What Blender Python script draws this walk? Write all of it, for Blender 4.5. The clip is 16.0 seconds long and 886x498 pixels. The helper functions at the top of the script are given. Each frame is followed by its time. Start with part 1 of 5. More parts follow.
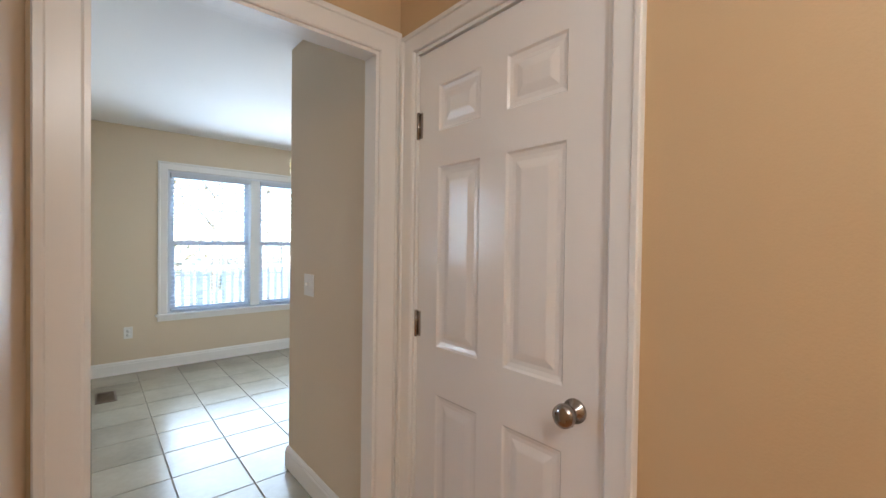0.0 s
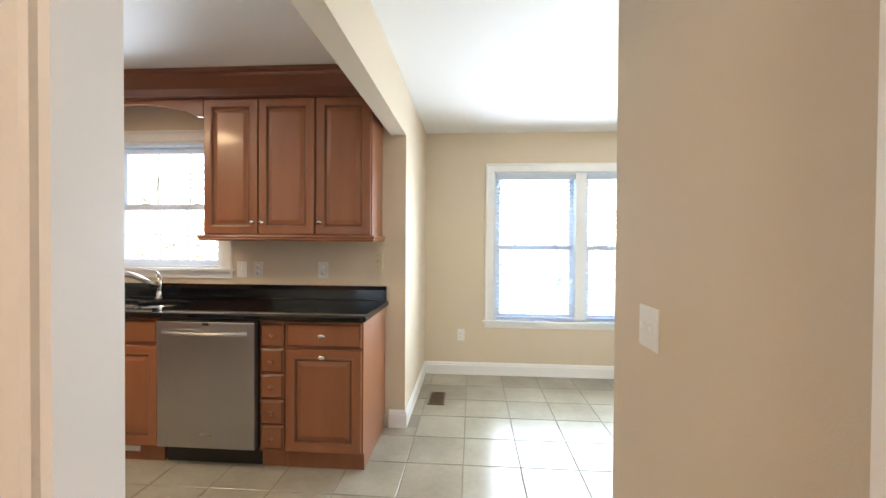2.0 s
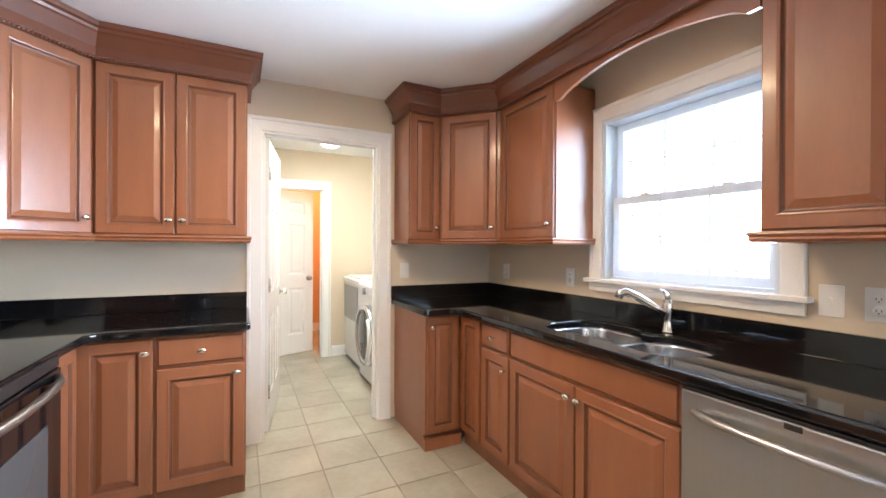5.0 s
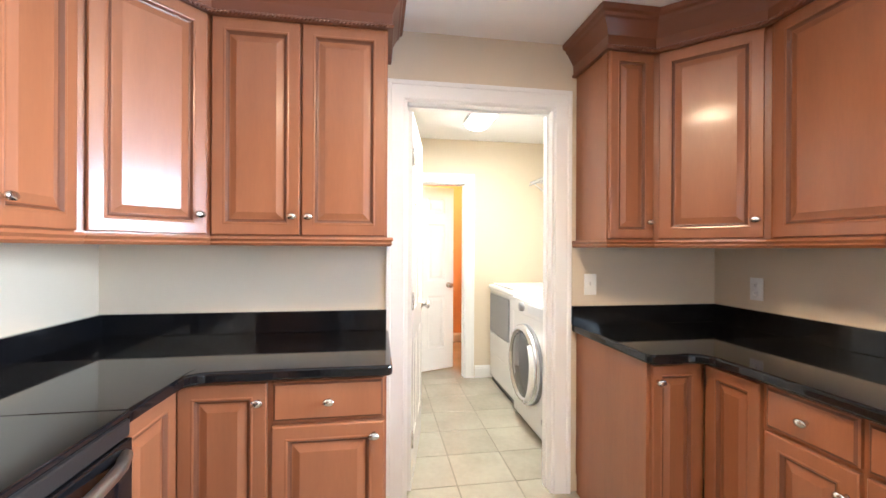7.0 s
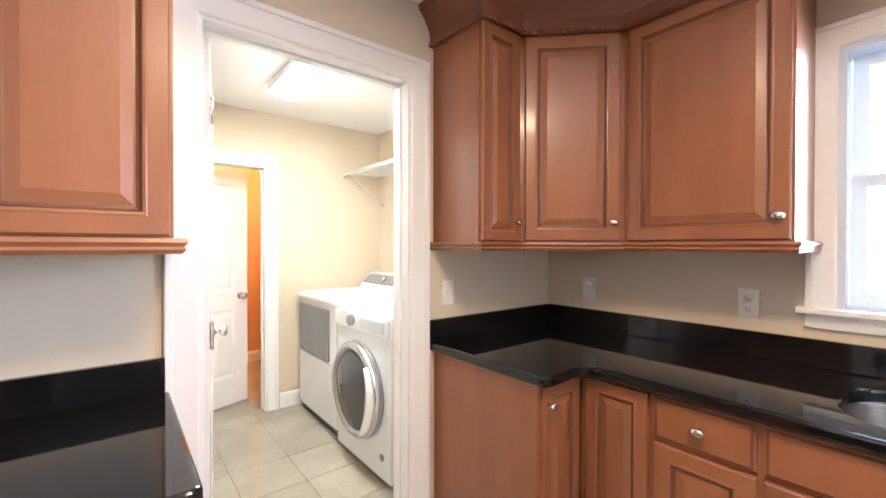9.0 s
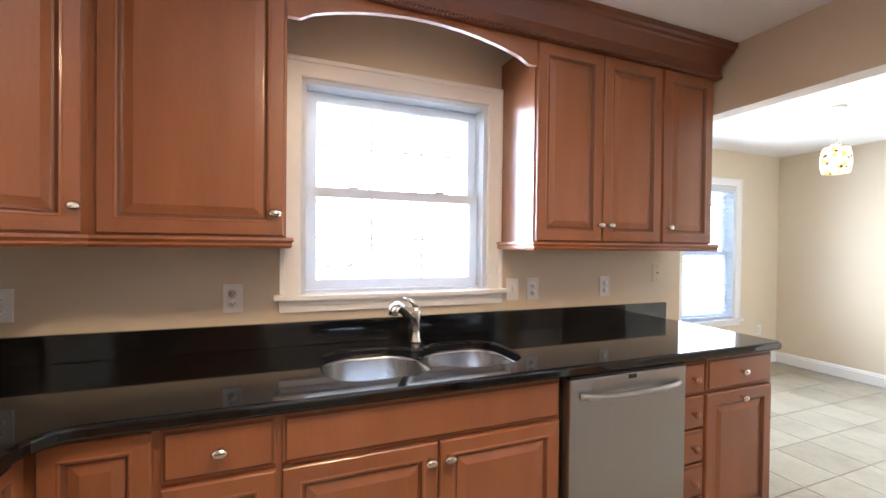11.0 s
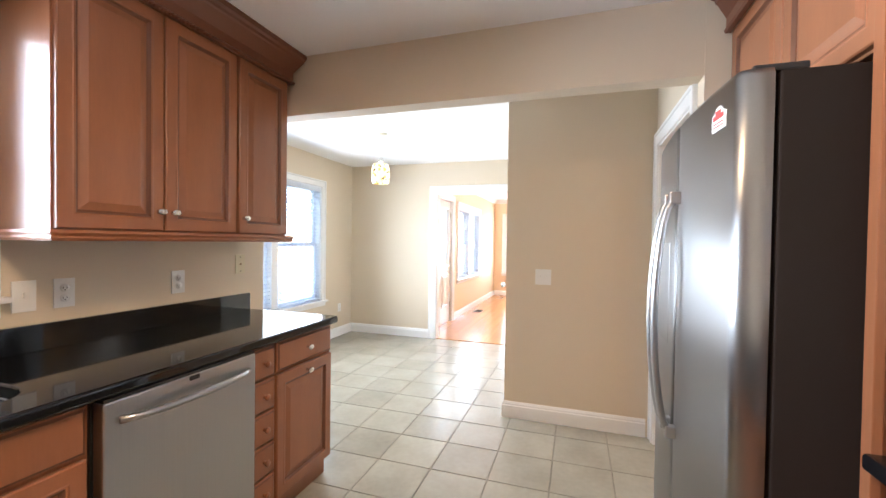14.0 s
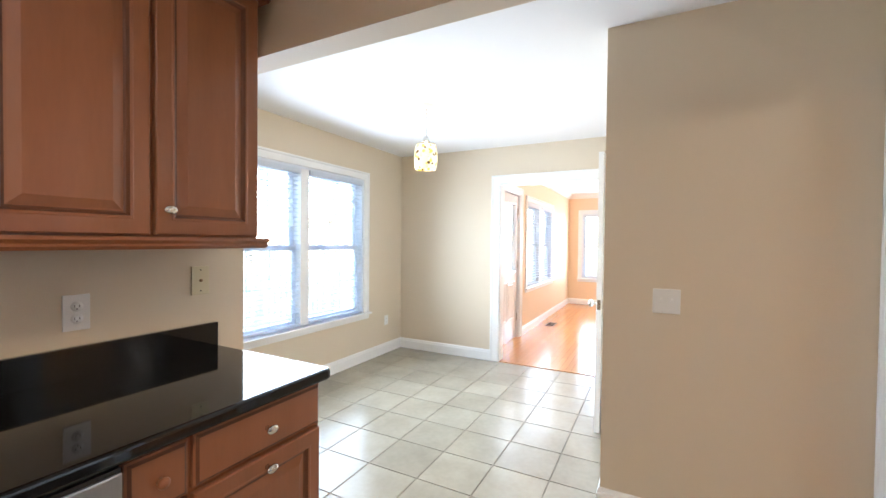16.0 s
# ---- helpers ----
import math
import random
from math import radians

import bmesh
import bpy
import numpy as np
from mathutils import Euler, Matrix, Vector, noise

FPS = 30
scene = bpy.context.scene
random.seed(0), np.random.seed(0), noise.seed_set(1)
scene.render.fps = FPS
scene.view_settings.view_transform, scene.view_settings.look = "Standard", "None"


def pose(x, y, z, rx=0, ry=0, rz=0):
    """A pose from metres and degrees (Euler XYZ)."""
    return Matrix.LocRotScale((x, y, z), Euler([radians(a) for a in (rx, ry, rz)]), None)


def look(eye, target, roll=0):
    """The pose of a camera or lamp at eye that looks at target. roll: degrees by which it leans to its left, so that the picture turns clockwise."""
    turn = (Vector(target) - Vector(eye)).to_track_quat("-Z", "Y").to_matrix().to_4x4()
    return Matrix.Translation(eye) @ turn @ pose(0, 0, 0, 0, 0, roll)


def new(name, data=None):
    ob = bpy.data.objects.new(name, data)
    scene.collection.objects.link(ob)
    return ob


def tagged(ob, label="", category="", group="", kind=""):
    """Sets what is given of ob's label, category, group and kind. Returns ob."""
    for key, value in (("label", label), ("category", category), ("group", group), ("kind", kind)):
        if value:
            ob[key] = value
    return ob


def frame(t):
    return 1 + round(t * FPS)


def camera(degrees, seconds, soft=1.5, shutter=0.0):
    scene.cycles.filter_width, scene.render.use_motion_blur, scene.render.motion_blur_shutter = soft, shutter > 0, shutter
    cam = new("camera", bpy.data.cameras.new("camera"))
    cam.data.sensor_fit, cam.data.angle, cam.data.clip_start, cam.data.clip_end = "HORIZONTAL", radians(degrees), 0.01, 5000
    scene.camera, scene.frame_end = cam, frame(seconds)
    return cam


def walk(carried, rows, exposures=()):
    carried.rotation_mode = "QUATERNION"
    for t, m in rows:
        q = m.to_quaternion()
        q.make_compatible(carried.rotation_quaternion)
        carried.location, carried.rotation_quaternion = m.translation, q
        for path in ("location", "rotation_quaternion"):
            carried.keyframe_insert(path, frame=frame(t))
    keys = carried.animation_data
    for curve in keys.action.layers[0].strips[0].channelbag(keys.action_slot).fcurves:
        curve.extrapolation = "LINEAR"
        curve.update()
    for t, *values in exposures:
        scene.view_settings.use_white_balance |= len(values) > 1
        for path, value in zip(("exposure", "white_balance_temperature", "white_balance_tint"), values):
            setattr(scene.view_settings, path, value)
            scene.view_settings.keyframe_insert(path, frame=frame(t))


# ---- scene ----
cam = camera(94.9, 16.0)
PATH = [
    (0, (3.604, -3.822, 1.329), (4.913, -2.311, 1.3), 0.8),
    (0.5, (3.782, -3.654, 1.324), (4.748, -1.903, 1.295), 0.7),
    (1, (3.896, -3.433, 1.32), (4.49, -1.523, 1.294), 0.6),
    (1.5, (3.972, -3.17, 1.32), (4.188, -1.182, 1.291), 0.4),
    (2, (3.99, -2.889, 1.326), (3.847, -0.894, 1.299), 0.4),
    (2.5, (3.898, -2.588, 1.324), (3.412, -0.648, 1.301), 0.3),
    (3, (3.77, -2.425, 1.307), (2.923, -0.613, 1.298), 0.3),
    (3.5, (3.629, -2.268, 1.335), (2.447, -0.655, 1.311), 0.0),
    (4, (3.458, -2.114, 1.331), (1.995, -0.75, 1.317), 0.2),
    (4.5, (3.23, -1.997, 1.344), (1.572, -0.877, 1.322), 0.3),
    (5, (2.991, -1.925, 1.31), (1.199, -1.036, 1.305), 0.3),
    (5.2, (2.908, -1.913, 1.312), (1.081, -1.099, 1.304), 0.3),
    (7.5, (1.89, -1.947, 1.339), (-0.091, -1.67, 1.34), 0.3),
    (8, (1.725, -1.986, 1.373), (-0.227, -1.556, 1.332), 0.4),
    (8.5, (1.597, -2.025, 1.361), (-0.246, -1.249, 1.329), 0.2),
    (9, (1.496, -2.004, 1.355), (-0.064, -0.752, 1.34), 0.1),
    (9.5, (1.365, -1.884, 1.35), (0.311, -0.185, 1.342), 0.2),
    (10, (1.275, -1.774, 1.351), (0.847, 0.18, 1.336), 0.4),
    (12.3, (1.152, -2.06, 1.359), (2.768, -0.882, 1.329), 0.9),
    (12.5, (1.159, -2.08, 1.35), (2.851, -1.014, 1.322), 0.9),
    (13, (1.181, -2.086, 1.349), (2.994, -1.242, 1.318), 0.8),
    (13.5, (1.248, -2.037, 1.349), (3.124, -1.344, 1.315), 0.6),
    (14, (1.347, -1.943, 1.349), (3.248, -1.323, 1.314), 0.8),
    (14.5, (1.527, -1.878, 1.336), (3.425, -1.247, 1.305), 0.7),
    (15, (1.778, -1.816, 1.348), (3.651, -1.115, 1.316), 0.6),
    (15.3, (1.907, -1.782, 1.346), (3.76, -1.029, 1.316), 0.4),
    (15.5, (2.033, -1.75, 1.357), (3.861, -0.94, 1.322), 0.4),
    (16, (2.292, -1.66, 1.368), (4.066, -0.738, 1.33), 0.6),
]
walk(cam, [(t, look(eye, target, roll)) for t, eye, target, roll in PATH],
     [(0.0, 2.85, 5450, 8), (1.0, 3.20, 5400, 6), (2.0, 3.55, 5950, 8), (2.5, 3.00, 6150, 10), (3.0, 3.10, 6250, 12), (4.0, 3.75, 5850, 11), (5.0, 3.90, 5500, 10),
      (7.5, 4.20, 5550, 12), (9.0, 4.12, 5420, 13), (10.0, 4.00, 5650, 14), (12.5, 3.42, 5850, 13), (13.5, 3.58, 5850, 13), (15.0, 3.72, 5850, 12), (16.0, 3.50, 5700, 11)])

# ---- world and light ----
world = bpy.data.worlds.new("world")
scene.world = world
world.use_nodes = True
_nt = world.node_tree
_sky = _nt.nodes.new("ShaderNodeTexSky")
_sky.sky_type = "NISHITA"
_sky.sun_disc = False
_sky.dust_density, _sky.air_density = 0.4, 1.0
_sky.sun_elevation, _sky.sun_rotation = radians(32), radians(194)
_nt.links.new(_sky.outputs[0], _nt.nodes["Background"].inputs[0])
_nt.nodes["Background"].inputs[1].default_value = 0.15


def lamp(name, kind, energy, m, color=(1, 1, 1), size=0.1, size_y=None, spread=None):
    d = bpy.data.lights.new(name, kind)
    d.energy, d.color = energy, color
    if kind == "AREA":
        d.size = size
        if size_y:
            d.shape, d.size_y = "RECTANGLE", size_y
        if spread:
            d.spread = radians(spread)
    elif kind == "POINT":
        d.shadow_soft_size = size
    ob = new(name, d)
    ob.matrix_world = m
    return ob


sun = lamp("sun", "SUN", 4.5, look((-1, -8, 5.2), (1, 0, 0)), (1.0, 0.95, 0.88))
sun.data.angle = radians(0.6)
# area lamps that stand in for the sky's light in the window openings
lamp("dining_window_light", "AREA", 6.2, pose(5.065, 1.205, 1.30, -90), (0.86, 0.95, 1.0), 1.70, 1.46, 138)
lamp("kitchen_window_light", "AREA", 3.1, pose(1.692, -0.03, 1.60, -90), (0.86, 0.94, 1.0), 0.88, 0.92, 100)
lamp("living_window_light", "AREA", 4, pose(9.155, 0.036, 1.33, -90), (0.92, 0.96, 1.0), 1.62, 1.28)
lamp("entry_door_light", "AREA", 1.2, pose(7.505, 0.072, 1.43, -90), (0.92, 0.96, 1.0), 0.64, 0.88)
# three weaker lamps added outside the panes to brighten slats and sashes
lamp("dining_sky_glow", "AREA", 1.1, pose(5.065, 1.41, 1.30, -90), (0.74, 0.88, 1.0), 1.70, 1.46)
lamp("kitchen_sky_glow", "AREA", 0.5, pose(1.692, 0.17, 1.60, -90), (0.74, 0.88, 1.0), 0.88, 0.92)
lamp("living_sky_glow", "AREA", 0.9, pose(9.155, 0.22, 1.33, -90), (0.74, 0.88, 1.0), 1.62, 1.28)
lamp("living_end_light", "AREA", 4, pose(11.67, -0.845, 1.28, 0, 90, 0), (0.95, 0.97, 1.0), 1.38, 1.18)

# ---- materials ----
MATS = {}


def mat(name, color, rough=0.5, metal=0.0, var=0.06, scale=6.0, bump=0.0, bscale=60.0, coat=0.0, emit=None, power=0.0, spec=0.5, stretch=None, rand=0.0, speck=None, world_space=False):
    """A painted, wooden, stone or metal surface with variation at two scales."""
    m = bpy.data.materials.new(name)
    m.use_nodes = True
    nt = m.node_tree
    b = nt.nodes["Principled BSDF"]
    b.inputs["Roughness"].default_value = rough
    b.inputs["Metallic"].default_value = metal
    b.inputs["Specular IOR Level"].default_value = spec
    b.inputs["Coat Weight"].default_value = coat
    b.inputs["Coat Roughness"].default_value = 0.12
    tc = nt.nodes.new("ShaderNodeTexCoord")
    mp = nt.nodes.new("ShaderNodeMapping")
    if world_space:
        nt.links.new(nt.nodes.new("ShaderNodeNewGeometry").outputs["Position"], mp.inputs[0])
    else:
        nt.links.new(tc.outputs["Object"], mp.inputs[0])
    if stretch:
        mp.inputs["Scale"].default_value = stretch
    n1 = nt.nodes.new("ShaderNodeTexNoise")
    n1.inputs["Scale"].default_value, n1.inputs["Detail"].default_value = scale, 4
    n2 = nt.nodes.new("ShaderNodeTexNoise")
    n2.inputs["Scale"].default_value, n2.inputs["Detail"].default_value = bscale, 3
    nt.links.new(mp.outputs[0], n1.inputs["Vector"])
    nt.links.new(mp.outputs[0], n2.inputs["Vector"])
    mix = nt.nodes.new("ShaderNodeMix")
    mix.data_type = "RGBA"
    lo = [max(0.0, c * (1 - var)) for c in color]
    hi = [min(1.0, c * (1 + var)) for c in color]
    mix.inputs[6].default_value, mix.inputs[7].default_value = (*lo, 1), (*hi, 1)
    add = nt.nodes.new("ShaderNodeMath")
    add.operation = "MULTIPLY_ADD"
    nt.links.new(n1.outputs["Fac"], add.inputs[0])
    add.inputs[1].default_value = 0.75
    sub = nt.nodes.new("ShaderNodeMath")
    sub.operation = "MULTIPLY"
    nt.links.new(n2.outputs["Fac"], sub.inputs[0])
    sub.inputs[1].default_value = 0.25
    nt.links.new(sub.outputs[0], add.inputs[2])
    src = add.outputs[0]
    if rand:
        oi = nt.nodes.new("ShaderNodeObjectInfo")
        r = nt.nodes.new("ShaderNodeMath")
        r.operation = "MULTIPLY_ADD"
        nt.links.new(oi.outputs["Random"], r.inputs[0])
        r.inputs[1].default_value = rand
        nt.links.new(src, r.inputs[2])
        s2 = nt.nodes.new("ShaderNodeMath")
        s2.operation = "SUBTRACT"
        nt.links.new(r.outputs[0], s2.inputs[0])
        s2.inputs[1].default_value = rand / 2
        src = s2.outputs[0]
    nt.links.new(src, mix.inputs[0])
    out = mix.outputs[2]
    if speck:
        v = nt.nodes.new("ShaderNodeTexVoronoi")
        v.inputs["Scale"].default_value = speck[0]
        nt.links.new(tc.outputs["Object"], v.inputs["Vector"])
        rp = nt.nodes.new("ShaderNodeValToRGB")
        rp.color_ramp.elements[0].position, rp.color_ramp.elements[1].position = 0.08, 0.22
        rp.color_ramp.elements[0].color, rp.color_ramp.elements[1].color = (1, 1, 1, 1), (0, 0, 0, 1)
        nt.links.new(v.outputs["Distance"], rp.inputs[0])
        mx = nt.nodes.new("ShaderNodeMix")
        mx.data_type = "RGBA"
        nt.links.new(rp.outputs[0], mx.inputs[0])
        nt.links.new(out, mx.inputs[6])
        mx.inputs[7].default_value = (*speck[1], 1)
        out = mx.outputs[2]
    nt.links.new(out, b.inputs["Base Color"])
    rr = nt.nodes.new("ShaderNodeMapRange")
    nt.links.new(n1.outputs["Fac"], rr.inputs[0])
    rr.inputs[3].default_value, rr.inputs[4].default_value = rough * 0.88, min(1, rough * 1.12)
    nt.links.new(rr.outputs[0], b.inputs["Roughness"])
    if bump:
        bp = nt.nodes.new("ShaderNodeBump")
        bp.inputs["Strength"].default_value, bp.inputs["Distance"].default_value = bump, 0.004
        nt.links.new(n2.outputs["Fac"], bp.inputs["Height"])
        nt.links.new(bp.outputs[0], b.inputs["Normal"])
    if emit:
        b.inputs["Emission Color"].default_value, b.inputs["Emission Strength"].default_value = (*emit, 1), power
    MATS[name] = m
    return m


WALL = mat("wall_paint", (0.675, 0.575, 0.435), 0.68, var=0.03, scale=1.5, bump=0.12, bscale=220)
HALLP = mat("hall_paint", (0.59, 0.43, 0.25), 0.5, var=0.03, scale=1.5, bump=0.12, bscale=220)
CEIL = mat("ceiling_paint", (0.87, 0.86, 0.85), 0.8, var=0.02, scale=1.0, bump=0.15, bscale=160)
TRIM = mat("white_trim", (0.82, 0.81, 0.79), 0.3, var=0.015, scale=2)
DOORW = mat("white_door", (0.82, 0.80, 0.78), 0.19, var=0.015, scale=2, bump=0.02, bscale=90, stretch=(1, 1, 0.15))
WOOD = mat("cherry_wood", (0.275, 0.104, 0.044), 0.36, var=0.34, scale=3.6, bump=0.03, bscale=45, coat=0.22, stretch=(2.2, 2.2, 0.35), rand=0.25)
GLAZE = mat("dark_glaze", (0.135, 0.048, 0.021), 0.4, var=0.2, scale=8)
CROWN = mat("crown_wood", (0.165, 0.054, 0.024), 0.35, var=0.16, scale=3, bump=0.05, bscale=40, coat=0.2)
GRANITE = mat("black_granite", (0.006, 0.006, 0.007), 0.05, var=0.5, scale=40, bscale=300, spec=0.5, speck=(260, (0.03, 0.03, 0.03)))
TILE = mat("floor_tile", (0.37, 0.34, 0.27), 0.23, var=0.40, scale=3.2, bump=0.05, bscale=28, rand=0.22, world_space=True)
GROUT = mat("grout", (0.24, 0.21, 0.165), 0.9, var=0.15, scale=20, bump=0.2)
STEEL = mat("stainless_steel", (0.45, 0.445, 0.44), 0.32, 1.0, var=0.06, scale=60, stretch=(6, 6, 0.05))
FSTEEL = mat("fridge_steel", (0.30, 0.297, 0.295), 0.34, 1.0, var=0.06, scale=60, stretch=(0.05, 6, 6))
_n = FSTEEL.node_tree
_tan = _n.nodes.new("ShaderNodeTangent")
_tan.direction_type, _tan.axis = "RADIAL", "Z"
_n.links.new(_tan.outputs[0], _n.nodes["Principled BSDF"].inputs["Tangent"])
_n.nodes["Principled BSDF"].inputs["Anisotropic"].default_value = 0.75
STEELH = mat("brushed_steel_sink", (0.50, 0.505, 0.51), 0.25, 1.0, var=0.05, scale=6, stretch=(30, 1, 1))
CHROME = mat("satin_nickel", (0.66, 0.63, 0.58), 0.2, 1.0, var=0.03)
BRONZE = mat("aged_brass", (0.30, 0.20, 0.10), 0.35, 1.0, var=0.15, scale=30)
PEWTER = mat("dark_nickel", (0.36, 0.32, 0.29), 0.18, 1.0, var=0.05)
BLACK = mat("black_plastic", (0.015, 0.014, 0.014), 0.4, var=0.2, scale=10, bump=0.1, bscale=200)
FSIDE = mat("fridge_side", (0.020, 0.015, 0.013), 0.5, var=0.15, scale=5, bump=0.15, bscale=300, spec=0.1)
GLASSB = mat("black_glass", (0.006, 0.006, 0.007), 0.05, var=0.2)
PLATE = mat("switch_plate", (0.80, 0.79, 0.76), 0.35, var=0.02)
ALMOND = mat("almond_plate", (0.66, 0.58, 0.38), 0.35, var=0.02)
SLOT = mat("dark_slot", (0.05, 0.045, 0.04), 0.6)
APPL = mat("white_enamel", (0.80, 0.80, 0.79), 0.22, var=0.02, coat=0.3)
GREYP = mat("grey_panel", (0.23, 0.23, 0.24), 0.3, var=0.06)
CANOPY = mat("canopy_enamel", (0.56, 0.53, 0.46), 0.4, var=0.03)
OVENG = mat("oven_glass", (0.07, 0.072, 0.072), 0.12, var=0.1, scale=3, spec=0.3)
SILVER = mat("silver_panel", (0.55, 0.56, 0.58), 0.3, var=0.04)
BLIND = mat("blind_slat", (0.70, 0.72, 0.75), 0.45, var=0.02)


def translucent(m, share):
    """Mixes a translucent share into white plastic so that it brightens when lit from behind."""
    nt = m.node_tree
    tr = nt.nodes.new("ShaderNodeBsdfTranslucent")
    tr.inputs[0].default_value = (0.8, 0.83, 0.87, 1)
    mx = nt.nodes.new("ShaderNodeMixShader")
    mx.inputs[0].default_value = share
    nt.links.new(nt.nodes["Principled BSDF"].outputs[0], mx.inputs[1])
    nt.links.new(tr.outputs[0], mx.inputs[2])
    nt.links.new(mx.outputs[0], nt.nodes["Material Output"].inputs[0])
    return m


translucent(BLIND, 0.40)
# solid sashes and grilles get translucency to imitate the window's glare on them
VINYL = translucent(mat("white_vinyl", (0.80, 0.82, 0.85), 0.3, var=0.015), 0.30)
GRILLE = translucent(mat("white_grille", (0.82, 0.83, 0.84), 0.35, var=0.015), 0.45)
VENT = mat("brown_register", (0.14, 0.10, 0.07), 0.45, 0.5, var=0.1)
LIVING = mat("living_paint", (0.75, 0.57, 0.38), 0.5, var=0.03, scale=1.5, bump=0.1, bscale=200)
ORANGE = mat("bath_paint", (0.74, 0.42, 0.18), 0.6, var=0.03, scale=2, bump=0.1, bscale=200)
DECK = mat("deck_wood", (0.34, 0.26, 0.2), 0.7, var=0.2, scale=4, bump=0.3)
GROUND = mat("lawn", (0.20, 0.19, 0.11), 0.95, var=0.4, scale=2, bump=0.6, bscale=20)
BARK = mat("bark", (0.34, 0.29, 0.24), 0.9, var=0.3, scale=8, bump=0.6)
LEAF = mat("autumn_leaves", (0.30, 0.25, 0.16), 0.8, var=0.5, scale=3)
BULB = mat("fluorescent_lens", (0.9, 0.9, 0.88), 0.4, emit=(1.0, 0.95, 0.78), power=1.5)
SHADE = mat("amber_glass_lamp", (0.3, 0.12, 0.02), 0.25, emit=(1.0, 0.42, 0.05), power=0.13)


def plank_mat():
    m = mat("oak_floor", (0.55, 0.26, 0.10), 0.2, var=0.18, scale=3.0, bump=0.04, bscale=30, stretch=(0.25, 4, 1), coat=0.1)
    nt = m.node_tree
    b = nt.nodes["Principled BSDF"]
    old = b.inputs["Base Color"].links[0].from_socket
    tc = nt.nodes.new("ShaderNodeTexCoord")
    br = nt.nodes.new("ShaderNodeTexBrick")
    br.inputs["Scale"].default_value = 1.0
    br.inputs["Brick Width"].default_value, br.inputs["Row Height"].default_value, br.inputs["Mortar Size"].default_value = 0.9, 0.06, 0.0012
    br.inputs["Color1"].default_value, br.inputs["Color2"].default_value, br.inputs["Mortar"].default_value = (1, 1, 1, 1), (0.87, 0.84, 0.80, 1), (0.55, 0.45, 0.38, 1)
    nt.links.new(tc.outputs["Object"], br.inputs["Vector"])
    mx = nt.nodes.new("ShaderNodeMix")
    mx.data_type, mx.blend_type = "RGBA", "MULTIPLY"
    mx.inputs[0].default_value = 1.0
    nt.links.new(old, mx.inputs[6])
    nt.links.new(br.outputs["Color"], mx.inputs[7])
    nt.links.new(mx.outputs[2], b.inputs["Base Color"])
    return m


OAK = plank_mat()


def mosaic_mat():
    """Mosaic of amber, cream and brown glass pieces, lit from inside."""
    m = mat("mosaic_glass", (0.8, 0.6, 0.3), 0.25, emit=(1, 0.6, 0.2), power=1.0)
    nt = m.node_tree
    b = nt.nodes["Principled BSDF"]
    tc = nt.nodes.new("ShaderNodeTexCoord")
    v = nt.nodes.new("ShaderNodeTexVoronoi")
    v.inputs["Scale"].default_value = 36
    nt.links.new(tc.outputs["Object"], v.inputs["Vector"])
    sep = nt.nodes.new("ShaderNodeSeparateColor")
    nt.links.new(v.outputs["Color"], sep.inputs[0])
    rp = nt.nodes.new("ShaderNodeValToRGB")
    e = rp.color_ramp
    e.interpolation = "CONSTANT"
    e.elements[0].color, e.elements[1].color = (1, 0.62, 0.10, 1), (0.16, 0.09, 0.03, 1)
    e.elements[1].position = 0.82
    for p, c in ((0.3, (1, 0.82, 0.38, 1)), (0.55, (0.95, 0.40, 0.03, 1)), (0.7, (1, 0.9, 0.6, 1))):
        e.elements.new(p).color = c
    nt.links.new(sep.outputs[0], rp.inputs[0])
    gt = nt.nodes.new("ShaderNodeMath")
    gt.operation = "LESS_THAN"
    gt.inputs[1].default_value = 0.46
    nt.links.new(v.outputs["Distance"], gt.inputs[0])
    mx = nt.nodes.new("ShaderNodeMix")
    mx.data_type = "RGBA"
    mx.inputs[6].default_value = (1.0, 0.86, 0.50, 1)
    nt.links.new(gt.outputs[0], mx.inputs[0])
    nt.links.new(rp.outputs[0], mx.inputs[7])
    nt.links.new(mx.outputs[2], b.inputs["Base Color"])
    nt.links.new(mx.outputs[2], b.inputs["Emission Color"])
    b.inputs["Emission Strength"].default_value = 0.075
    return m


MOSAIC = mosaic_mat()


def glass_mat():
    m = bpy.data.materials.new("window_glass")
    m.use_nodes = True
    nt = m.node_tree
    nt.nodes.clear()
    o = nt.nodes.new("ShaderNodeOutputMaterial")
    t = nt.nodes.new("ShaderNodeBsdfTransparent")
    g = nt.nodes.new("ShaderNodeBsdfGlossy")
    g.inputs["Roughness"].default_value = 0.02
    mx = nt.nodes.new("ShaderNodeMixShader")
    fr = nt.nodes.new("ShaderNodeLayerWeight")
    pw = nt.nodes.new("ShaderNodeMath")
    pw.operation = "POWER"
    pw.inputs[1].default_value = 4.0
    nt.links.new(fr.outputs["Facing"], pw.inputs[0])
    ma = nt.nodes.new("ShaderNodeMath")
    ma.operation = "MULTIPLY_ADD"
    ma.inputs[1].default_value, ma.inputs[2].default_value = 0.8, 0.03
    nt.links.new(pw.outputs[0], ma.inputs[0])
    nt.links.new(ma.outputs[0], mx.inputs[0])
    nt.links.new(t.outputs[0], mx.inputs[1])
    nt.links.new(g.outputs[0], mx.inputs[2])
    nt.links.new(mx.outputs[0], o.inputs[0])
    return m


GLASS = glass_mat()

# ---- mesh helpers ----


